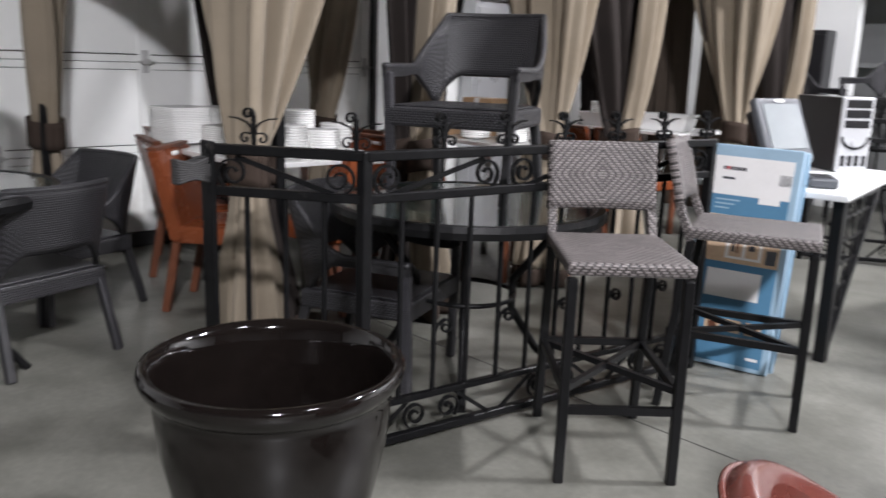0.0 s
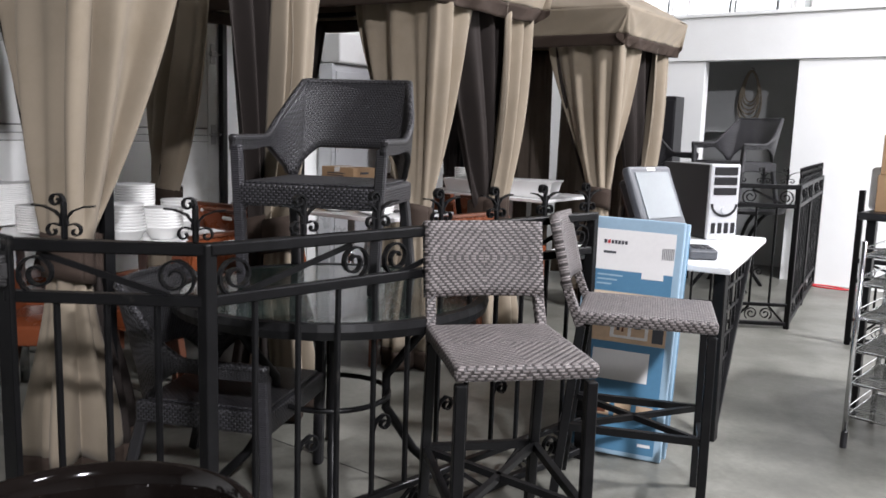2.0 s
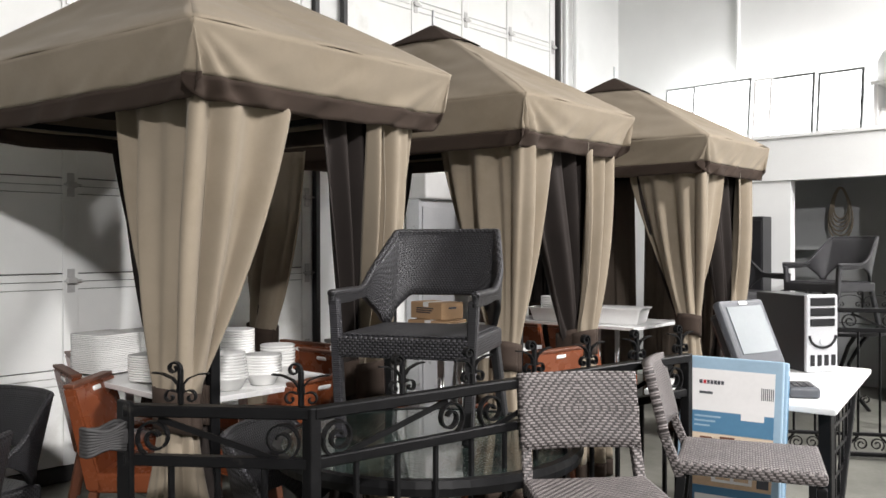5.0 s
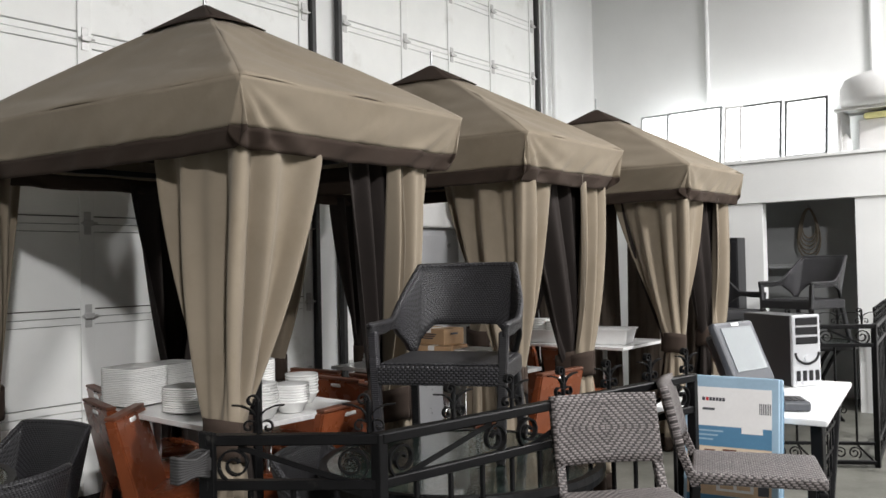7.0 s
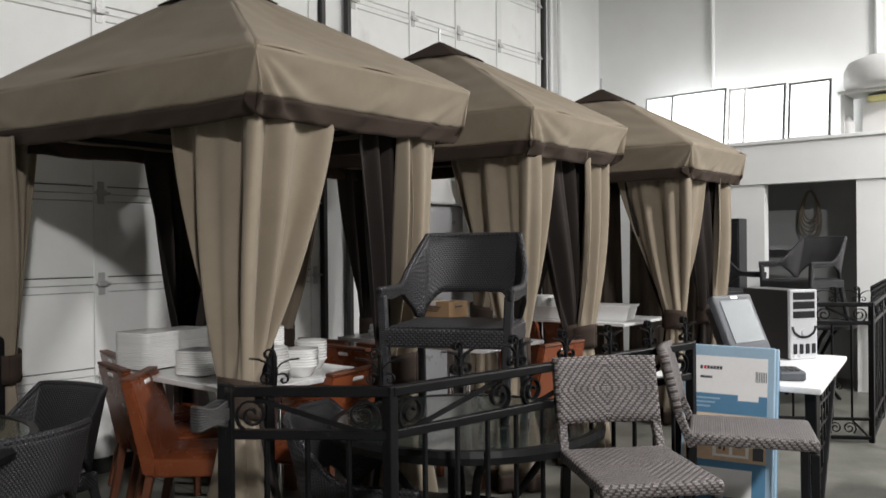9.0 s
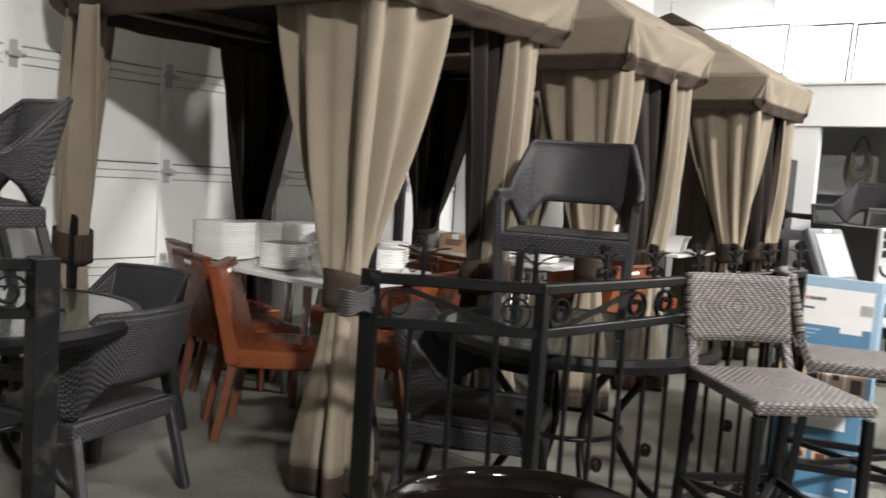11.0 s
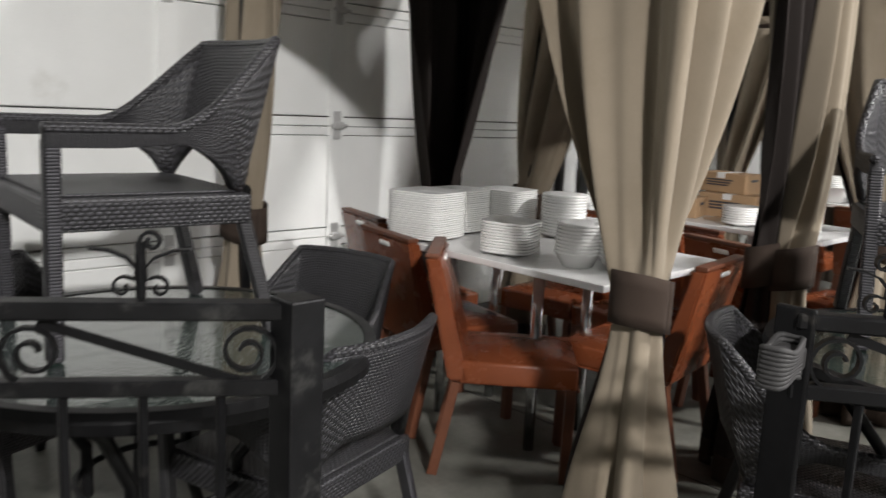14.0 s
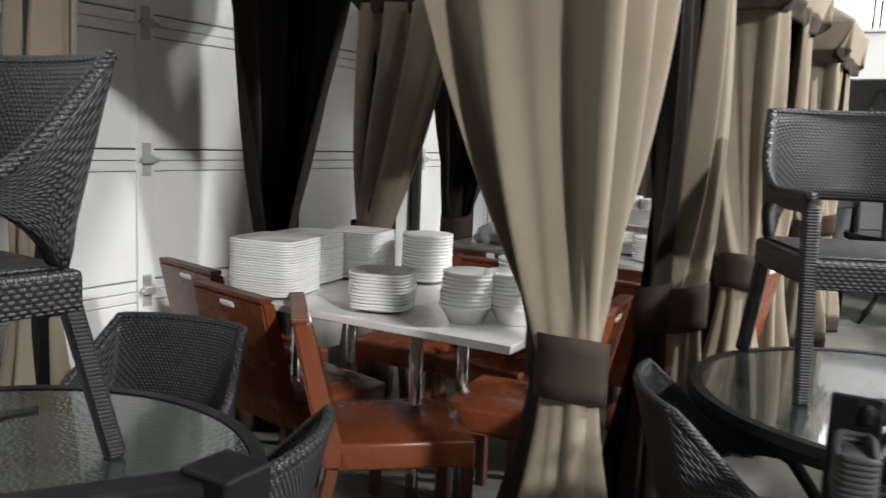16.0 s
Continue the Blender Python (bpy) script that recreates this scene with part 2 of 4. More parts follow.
def part(name, bm, mat, parent=None, label="", smooth=False, uv=False, m=None):
    me = bm if isinstance(bm, bpy.types.Mesh) else finish(bm, mat, smooth, uv)
    me.name = name
    ob = new(name, me)
    if parent is not None:
        ob.parent = parent
    if m is not None:
        ob.matrix_basis = m
    if label:
        ob["label"] = label
    return ob


def thing(name, m=None, label="", category="", group="", kind=""):
    ob = new(name)
    ob.empty_display_size = 0.1
    if m is not None:
        ob.matrix_basis = m
    return tagged(ob, label, category, group, kind)


def box(x0, x1, y0, y1, z0, z1, bevel=0.0, seg=2, bm=None):
    b = bm or bmesh.new()
    r = bmesh.ops.create_cube(b, size=1.0, matrix=Matrix.Translation(((x0 + x1) / 2, (y0 + y1) / 2, (z0 + z1) / 2)) @
                              Matrix.Diagonal((abs(x1 - x0), abs(y1 - y0), abs(z1 - z0), 1)))
    if bevel:
        es = {e for v in r["verts"] for e in v.link_edges}
        bmesh.ops.bevel(b, geom=list(es), offset=bevel, segments=seg, affect="EDGES", profile=0.5)
    return b


def beam(p, q, w, h, bevel=0.0, bm=None, up=(0, 0, 1)):
    """A bar of section w x h from p to q."""
    b = bm or bmesh.new()
    p, q = Vector(p), Vector(q)
    d = q - p
    z = d.normalized()
    u = Vector(up)
    if abs(z.dot(u)) > 0.98:
        u = Vector((0, 1, 0))
    x = u.cross(z).normalized()
    y = z.cross(x)
    m = Matrix((x, y, z)).transposed().to_4x4()
    m.translation = (p + q) / 2
    r = bmesh.ops.create_cube(b, size=1.0, matrix=m @ Matrix.Diagonal((w, h, d.length, 1)))
    if bevel:
        es = {e for v in r["verts"] for e in v.link_edges}
        bmesh.ops.bevel(b, geom=list(es), offset=bevel, segments=1, affect="EDGES")
    return b


def tube(points, rad, sides=8, bm=None, closed=False, radii=None):
    """A round bar along a line of points."""
    b = bm or bmesh.new()
    pts = [Vector(p) for p in points]
    n = len(pts)
    rings = []
    ref = None
    for i, p in enumerate(pts):
        a = pts[i - 1] if (i > 0 or closed) else pts[i]
        c = pts[(i + 1) % n] if (i < n - 1 or closed) else pts[i]
        t = (c - a).normalized()
        if ref is None:
            ref = Vector((0, 0, 1)) if abs(t.z) < 0.9 else Vector((1, 0, 0))
        x = (ref - t * ref.dot(t)).normalized()
        ref = x
        y = t.cross(x)
        r = radii[i] if radii else rad
        rings.append([b.verts.new(p + (x * math.cos(k * 2 * math.pi / sides) + y * math.sin(k * 2 * math.pi / sides)) * r) for k in range(sides)])
    for i in range(n if closed else n - 1):
        A, B = rings[i], rings[(i + 1) % n]
        for k in range(sides):
            b.faces.new((A[k], A[(k + 1) % sides], B[(k + 1) % sides], B[k]))
    if not closed:
        b.faces.new(rings[0][::-1])
        b.faces.new(rings[-1])
    return b


def ribbon(points, side, width, thick, bm=None):
    """A flat bent bar: points along its line, side the direction across it."""
    b = bm or bmesh.new()
    pts = [Vector(p) for p in points]
    s = Vector(side).normalized() * width / 2
    rows = []
    for i, p in enumerate(pts):
        t = (pts[min(i + 1, len(pts) - 1)] - pts[max(i - 1, 0)]).normalized()
        n = t.cross(s).normalized() * thick / 2
        rows.append([b.verts.new(p + s + n), b.verts.new(p - s + n), b.verts.new(p - s - n), b.verts.new(p + s - n)])
    for A, B in zip(rows, rows[1:]):
        for k in range(4):
            b.faces.new((A[k], A[(k + 1) % 4], B[(k + 1) % 4], B[k]))
    b.faces.new(rows[0][::-1])
    b.faces.new(rows[-1])
    return b


def lathe(profile, seg=48, bm=None):
    b = bm or bmesh.new()
    rings = [[b.verts.new((r * math.cos(2 * math.pi * k / seg), r * math.sin(2 * math.pi * k / seg), z)) for k in range(seg)] for r, z in profile]
    for A, B in zip(rings, rings[1:]):
        for k in range(seg):
            b.faces.new((A[k], A[(k + 1) % seg], B[(k + 1) % seg], B[k]))
    b.faces.new(rings[0][::-1])
    b.faces.new(rings[-1])
    return b


def sheet(fn, nu, nv, bm=None, uvs=None):
    """A grid of faces from fn(u, v), u and v from 0 to 1."""
    b = bm or bmesh.new()
    V = [[b.verts.new(fn(i / nu, j / nv)) for j in range(nv + 1)] for i in range(nu + 1)]
    lay = b.loops.layers.uv.verify() if uvs else None
    for i in range(nu):
        for j in range(nv):
            f = b.faces.new((V[i][j], V[i + 1][j], V[i + 1][j + 1], V[i][j + 1]))
            if uvs:
                for lp, (a, c) in zip(f.loops, ((i, j), (i + 1, j), (i + 1, j + 1), (i, j + 1))):
                    lp[lay].uv = uvs(a / nu, c / nv)
    return b


def thicken(ob, t, offset=0.0, subd=0):
    md = ob.modifiers.new("thickness", "SOLIDIFY")
    md.thickness, md.offset = t, offset
    if subd:
        sd = ob.modifiers.new("smooth", "SUBSURF")
        sd.levels = sd.render_levels = subd
    return ob


def structure(name, bm, mat, label="", smooth=False):
    return tagged(part(name, bm, mat, None, label, smooth), kind="structure")


# ---- the building ----
WX, EX = -2.37, 15.0
SY, NY = -12.0, 6.45
PY = 6.45
structure("floor", box(WX - 0.3, EX + 0.3, SY - 0.3, NY + 2.3, -0.2, 0.0), concrete, "grey stained concrete warehouse floor")
# Unseen ceiling, south and east walls: added dark and far out to limit bounce.
structure("ceiling", box(WX - 0.3, EX + 0.3, SY - 0.3, NY + 2.3, CEIL, CEIL + 0.2), low_bounce_ceiling, "unseen warehouse ceiling, dark to limit bounce light")
structure("wall_south", box(WX - 0.3, EX + 0.3, SY - 0.3, SY, 0, CEIL), low_bounce_wall, "unseen far wall, dark grey to limit bounce light")
structure("wall_east", box(EX, EX + 0.3, SY, NY + 2.3, 0, CEIL), low_bounce_wall, "unseen far wall, dark grey to limit bounce light")
for nm, y0, y1 in (("wall_west_pier", 2.44, 2.72), ("wall_west_corner", 5.68, NY + 2.3), ("wall_west_south", SY, -1.28)):
    structure(nm, box(WX - 0.32, WX - 0.02, y0, y1, 0, CEIL), wall_paint, "white painted wall beside overhead doors")
structure("wall_west_head", box(WX - 0.32, WX - 0.02, -1.28, 5.68, 4.9, CEIL), wall_paint, "white painted wall above overhead doors")
structure("wall_north", box(WX - 0.3, EX + 0.3, NY + 0.55, NY + 0.85, 2.44, CEIL), wall_paint, "white painted upper warehouse wall")


def overhead_door(name, y0, y1, stiles, label):
    """Hinged sections, each with a flat field and two stepped strips at its upper edge."""
    d = thing(name, pose(WX, 0, 0), label, "garage door", kind="structure")
    base, h, n = 0.10, 0.567, 8
    part("backing", box(-0.06, -0.03, y0, y1, base, base + n * h), track_dark, d, "dark joint backing")
    for i in range(n):
        z0 = base + i * h
        z1 = z0 + h - 0.007
        p = box(-0.028, 0.0, y0, y1, z0, z1 - 0.092, 0.004, 1)
        box(-0.028, 0.004, y0, y1, z1 - 0.088, z1 - 0.046, 0.003, 1, bm=p)
        box(-0.028, 0.001, y0, y1, z1 - 0.042, z1, 0.003, 1, bm=p)
        part("panel", p, panel_paint, d)
    for s in stiles:
        part("stile", box(0.0, 0.012, s - 0.045, s + 0.045, base, base + n * h, 0.003), panel_paint, d)
        for i in range(1, n):
            z = base - 0.045 + i * h
            b = box(0.012, 0.018, s - 0.022, s + 0.022, z - 0.07, z + 0.07, 0.002)
            box(0.015, 0.04, s - 0.03, s + 0.03, z - 0.018, z + 0.018, 0.006, bm=b)
            tube([(0.03, s - 0.045, z), (0.03, s + 0.055, z)], 0.007, bm=b)
            part("hinge", b, hinge_mat, d, "grey steel door hinge")
    part("bottom_seal", box(-0.045, 0.01, y0, y1, 0.0, base - 0.003, 0.01), track_dark, d, "black rubber bottom seal")
    for yy in (y0 - 0.02, y1 + 0.02):
        part("track", box(0.0, 0.05, yy - 0.02, yy + 0.02, 0.02, 4.8, 0.004), track_dark, d, "dark steel vertical track")
    return d


overhead_door("door_1", -1.26, 2.42, (-1.2, -0.30, 0.6, 1.5, 2.36), "white sectional overhead garage door, closed")
overhead_door("door_2", 2.74, 5.66, (2.8, 3.54, 4.2, 4.87, 5.6), "white sectional overhead garage door, closed")
structure("conduit_1", tube([(WX + 0.05, 5.78, 0.0), (WX + 0.05, 5.78, CEIL)], 0.03), wall_paint, "white painted vertical pipe")
structure("conduit_2", tube([(WX + 0.05, 5.98, 0.0), (WX + 0.05, 5.98, CEIL)], 0.03), wall_paint, "white painted vertical pipe")
for i, cx in enumerate((-0.95, 0.70, 2.45)):
    structure("conduit_%d" % (i + 3), tube([(cx, NY + 0.52, 2.46), (cx, NY + 0.52, CEIL)], 0.025), wall_paint, "white painted vertical conduit")

# partition with an alcove, and the storage ledge above it
OX0, OX1, OZ = -0.23, 0.62, 1.99
structure("partition_west", box(WX, OX0, PY, PY + 0.12, 0, 2.0), wall_paint, "white painted partition wall")
structure("partition_east", box(OX1, 1.46, PY, PY + 0.12, 0, 2.0), wall_paint, "white painted partition wall")
structure("partition_far", box(2.0, EX, PY, PY + 0.12, 0, 2.0), wall_paint, "white painted partition wall")
structure("partition_sill", box(1.46, 2.0, PY, PY + 0.12, 0, 1.0), wall_paint, "white painted partition under a window")
structure("partition_head", box(WX, EX, PY - 0.02, PY + 0.12, 2.004, 2.40), wall_paint, "white painted board above the alcove")
structure("ledge", box(WX, EX, PY - 0.04, NY + 0.55, 2.404, 2.44, 0.006), wall_paint, "white storage ledge over the partition")
structure("alcove_back", box(WX, EX, PY + 0.75, PY + 0.85, 0, 2.4), alcove_paint, "grey back wall of the alcove")
structure("alcove_side", box(OX1 + 0.25, OX1 + 0.33, PY + 0.12, PY + 0.75, 0, 2.4), alcove_paint, "grey side wall of the alcove")
structure("alcove_shelf", box(WX, OX1 + 0.24, PY + 0.5, PY + 0.75, 1.34, 1.38), alcove_paint, "grey shelf in the alcove")
w = thing("window_1", None, "dark-framed window in the white partition", "window", kind="structure")
part("window_frame", beam((1.48, PY, 1.8), (2.0, PY, 1.8), 0.05, 0.05), plastic_grey, w)
part("pane", box(1.46, 2.0, PY + 0.04, PY + 0.05, 1.0, 2.0), pane_mat, w, "pale glass pane")

structure("floor_joint", box(WX, EX, 0.742, 0.748, 0.0, 0.0015), joint_mat, "thin dark joint sawn across the concrete")
lk = thing("wall_locker", None, "grey metal locker with white unit on top, beside overhead door", "locker")
part("body", box(WX + 0.01, WX + 0.16, 3.42, 4.06, 0.0, 1.78, 0.006), plastic_silver, lk)
part("top_unit", box(WX + 0.012, WX + 0.22, 3.44, 4.02, 1.784, 2.02, 0.02, 3), tub_white, lk, "white plastic unit")
part("door", box(WX + 0.162, WX + 0.172, 3.46, 4.02, 0.06, 1.72, 0.003), plastic_silver, lk)
# ceiling lights
for lx, ly in LAMPS:
    f = thing("ceiling_light", pose(lx, ly, CEIL), "white twin-tube ceiling light fixture", "ceiling light", "ceiling lights")
    part("housing", box(-0.2, 0.2, -0.65, 0.65, -0.10, -0.0, 0.01), low_bounce_ceiling, f)
    for sx in (-0.11, 0.11):
        part("tube", tube([(sx, -0.62, -0.15), (sx, 0.62, -0.15)], 0.019), tube_m, f, "glowing fluorescent tube")


# ---- canopies with curtains ----
def lerp(a, b, t):
    return a + (b - a) * t


def smoothstep(t):
    t = max(0.0, min(1.0, t))
    return t * t * (3 - 2 * t)


def curtain(tent, corner, sx, sy, ax, ay, tie, ring, mat, seed, z_top=1.97, folds=3.9, foot=0.122, tie_z=0.80, band=0.15, hem=True):
    rnd = random.Random(seed)
    cx, cy = corner
    ph = [rnd.uniform(0, 6.28) for _ in range(6)]
    total = ax + ay
    phi0 = math.atan2(sy, sx)
    sign = sx * sy

    def place(u, v):
        z = z_top * (1 - v)
        s = u * total
        if s < ax:
            top = Vector((cx - sx * (ax - s), cy, 0))
            nrm = Vector((0, sy, 0))
        else:
            top = Vector((cx, cy - sy * (s - ax), 0))
            nrm = Vector((sx, 0, 0))
        k = smoothstep((s - ax + 0.12) / 0.24)
        nrm = (Vector((0, sy, 0)) * (1 - k) + Vector((sx, 0, 0)) * k).normalized()
        fold = math.sin(u * folds * 6.283 + ph[0] + 1.5 * math.sin(u * 8 + ph[1])) + 0.28 * math.sin(u * folds * 13.1 + ph[2] + math.sin(u * 11))
        fold2 = math.sin(u * (folds + 0.8) * 6.283 + ph[3] + 1.3 * math.sin(u * 7 + ph[0])) + 0.30 * math.sin(u * folds * 15 + ph[4])
        top = top + nrm * (0.030 * fold + 0.012 * math.sin(u * 7 + ph[5]))
        ang = phi0 + sign * (0.5 - u) * 2 * math.radians(160)
        if z >= tie_z:
            t = (z - tie_z) / (z_top - tie_z)
            w = 1 - smoothstep(t ** 0.8) if t < 1 else 0
            w = (1 - t) ** 1.25
            rr = ring * (1 + (0.10 + 0.2 * t) * fold2)
        else:
            w = 1
            t = 1 - z / tie_z
            g = smoothstep(t * 1.15)
            rr = lerp(ring * 0.94, foot, g) * (1 + (0.13 + 0.25 * g) * fold2)
        rp = Vector((tie[0] + math.cos(ang) * rr, tie[1] + math.sin(ang) * rr, 0))
        p = top * (1 - w) + rp * w
        mid = 4 * w * (1 - w)
        p += nrm * (0.030 * mid * fold)
        p.z = z
        return p

    hem_v = 1 - 0.11 / z_top
    c = part("curtain", sheet(lambda u, v: place(u, v * (hem_v if hem else 0.995)), 110, 44), mat, tent, smooth=True)
    thicken(c, 0.004)
    if hem:
        h = part("hem", sheet(lambda u, v: place(u, lerp(hem_v, 0.996, v)), 110, 4), trim_cloth, tent, "dark brown cloth hem", smooth=True)
        thicken(h, 0.006)

    def band_at(u, v):
        a = u * 6.2832
        r = ring * 1.13 + 0.012 + 0.004 * math.sin(a * 3 + ph[1])
        return Vector((tie[0] + math.cos(a) * r, tie[1] + math.sin(a) * r * 0.98, tie_z + band * (v - 0.5) + 0.02 * math.cos(a - phi0 + 0.8)))
    b = part("tie_band", sheet(band_at, 40, 4), trim_cloth, tent, "dark brown cloth tie band", smooth=True)
    thicken(b, 0.006)
    return c


def canopy_tent(C, R, B, Lc, seed, label, curtains, closed=False):
    """Corners of the roof's edge: C and R on the aisle, B and Lc on the wall side."""
    rnd = random.Random(seed)
    tent = thing("canopy_tent", None, label, "canopy tent", "row of canopy tents")
    Z1, Z2, Z0, ZA = 2.185, 2.005, 1.925, 2.79
    cs = [Vector((*c, 0)) for c in (C, R, B, Lc)]
    mid = sum(cs, Vector()) / 4
    for i in range(4):
        a, b = cs[i], cs[(i + 1) % 4]

        def roof(u, v, a=a, b=b, i=i):
            e = a.lerp(b, u)
            p = e.lerp(mid, v * 0.84)
            z = lerp(Z1, ZA - 0.10, v ** 0.93)
            sag = 0.035 * math.sin(math.pi * u) * math.sin(math.pi * min(1, v * 1.2))
            bump = 0.016 * noise.noise(Vector((u * 5 + v * 4 + i * 7 + seed, v * 6, seed)))
            p.z = z - sag + bump * (1 if 0.02 < u < 0.98 else 0)
            return p
        r = part("roof_panel", sheet(roof, 40, 24), canvas, tent, smooth=True)
        thicken(r, 0.004)
        out = (e := (a + b) / 2 - mid) and Vector((e.x, e.y, 0)).normalized()

        def drop(u, v, z0, z1, a=a, b=b, out=out, i=i, gap=0.0):
            u2 = lerp(0.002, 0.998, u)
            p = a.lerp(b, u2)
            z = lerp(z0, z1, v)
            k = (Z1 - z) / (Z1 - Z0)
            p -= out * 0.065 * k
            p += (mid - p).normalized() * 0.01 * k
            wv = noise.noise(Vector((u * 5 + i * 3.7 + seed * 2.1, k * 1.2, seed))) * 0.03 * k + math.sin(u * 34 + k * 5 + i + seed) * 0.005 * k + noise.noise(Vector((u * 16 + k * 4, k * 2 + i, seed * 3.3))) * 0.018 * k
            # folds that fan out from both corners
            n = (b - a).length
            for du, f in ((u * n, 1.0), ((1 - u) * n, 0.6)):
                ang = math.atan2(k * 0.26 + 0.01, du + 0.015)
                wv += f * 0.019 * k * math.exp(-1.6 * du) * math.sin(ang * 15 + 1.3 * math.sin(ang * 4 + seed + i))
            p += out * wv
            droop = -0.010 * math.sin(math.pi * u) + 0.006 * noise.noise(Vector((u * 6, i, seed * 1.7)))
            p.z = z + droop * k
            return p
        va = part("valance", sheet(lambda u, v: drop(u, v, Z1, Z2), 110, 12), canvas, tent, smooth=True)
        thicken(va, 0.004)
        vb = part("valance_trim", sheet(lambda u, v: drop(u, v, Z2, Z0 + 0.06 * max(0.0, 1 - min(u, 1 - u) * 20) ** 1.6), 110, 5), trim_cloth, tent, "dark brown cloth border", smooth=True)
        thicken(vb, 0.005)
        # vent cap
        def cap(u, v, a=a, b=b):
            p = a.lerp(b, u).lerp(mid, lerp(0.76, 0.985, v))
            p.z = lerp(ZA - 0.135, ZA, v) + 0.012 * math.sin(math.pi * u) * (1 - v)
            return p
        cp = part("vent_cap", sheet(cap, 10, 6), trim_cloth, tent, "dark brown vent cap", smooth=True)
        thicken(cp, 0.004)

        # Separate dark sheet a little below each roof panel.
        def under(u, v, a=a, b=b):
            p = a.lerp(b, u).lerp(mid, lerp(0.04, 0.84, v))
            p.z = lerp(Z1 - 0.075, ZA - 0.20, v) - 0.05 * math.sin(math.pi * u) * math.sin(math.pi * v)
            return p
        part("under_sheet", sheet(under, 8, 6), under_sheet, tent, "dark brown sheet under the roof", smooth=True)
    part("finial", tube([(mid.x, mid.y, ZA - 0.05), (mid.x, mid.y, ZA + 0.10)], 0.008), steel, tent, "thin steel finial rod")
    # frame
    ins = [c + Vector((math.copysign(g, mid.x - c.x), math.copysign(g, mid.y - c.y), 0)) for c, g in zip(cs, (0.2, 0.2, 0.14, 0.12))]
    for p in ins:
        part("post", box(p.x - 0.02, p.x + 0.02, p.y - 0.02, p.y + 0.02, 0.0, 2.12, 0.004), iron, tent, "black steel post")
    for i in range(4):
        a, b = ins[i], ins[(i + 1) % 4]
        part("top_bar", beam((a.x, a.y, 2.02), (b.x, b.y, 2.02), 0.03, 0.03), iron, tent, "black steel top bar")
    for args in curtains:
        curtain(tent, *args)
    if closed:
        # two drawn lengths of brown cloth along the far side
        for k, (u0, u1) in enumerate(((0.02, 0.47), (0.52, 0.93))):
            def drawn(u, v, u0=u0, u1=u1, k=k):
                x = lerp(B[0] + 0.08, R[0] - 0.12, lerp(u0, u1, u) + (0.02 * v * (1 - 2 * k)))
                y = lerp(B[1], R[1], lerp(u0, u1, u)) - 0.10
                wave = math.sin(u * 44 + k + 1.4 * math.sin(u * 9 + seed)) + 0.4 * math.sin(u * 83 + seed)
                return Vector((x, y + 0.020 * wave * (0.5 + 0.6 * v), lerp(1.97, 0.04, v)))
            thicken(part("drawn_curtain", sheet(drawn, 90, 12), brown_cloth, tent, "brown cloth curtain drawn shut", smooth=True), 0.004)
    return tent


def tent_set(C, R, B, Lc, seed, label, back_mat, ring=0.064, wide=False, closed=False):
    cur = [
        ((C[0] - 0.115, C[1] + 0.105), 1, -1, 0.60, 0.38, (C[0] - 0.165, C[1] + 0.035), ring, canvas, seed + 1),
        ((R[0] - 0.115, R[1] - 0.115), 1, 1, 0.36, 0.30, (R[0] - 0.15, R[1] - 0.36), ring, canvas, seed + 2),
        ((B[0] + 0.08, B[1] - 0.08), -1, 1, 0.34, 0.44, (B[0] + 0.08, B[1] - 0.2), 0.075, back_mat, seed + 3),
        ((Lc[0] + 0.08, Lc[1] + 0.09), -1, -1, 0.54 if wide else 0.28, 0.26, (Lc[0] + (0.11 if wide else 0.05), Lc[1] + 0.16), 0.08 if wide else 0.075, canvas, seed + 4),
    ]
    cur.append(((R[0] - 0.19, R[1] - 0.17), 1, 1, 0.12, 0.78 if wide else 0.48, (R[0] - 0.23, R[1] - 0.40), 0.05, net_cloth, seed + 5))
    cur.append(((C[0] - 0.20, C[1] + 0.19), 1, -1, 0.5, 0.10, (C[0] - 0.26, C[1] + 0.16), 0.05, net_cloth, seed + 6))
    return canopy_tent(C, R, B, Lc, seed, label, cur, closed)


tent_set((0, 0), (0, 1.34), (-2.04, 1.16), (-2.04, -0.30), 3, "beige canvas canopy tent with tied curtains, beside overhead door", net_cloth)
tent_set((0, 1.92), (0, 3.06), (-2.04, 2.78), (-2.04, 1.50), 5, "beige canvas canopy tent with dark vent cap and tied curtains", net_cloth, wide=True)
tent_set((0, 4.13), (0, 5.30), (-2.04, 5.0), (-2.04, 3.80), 8, "beige canvas canopy tent with tied curtains, near partition wall", net_cloth, wide=True, closed=True)


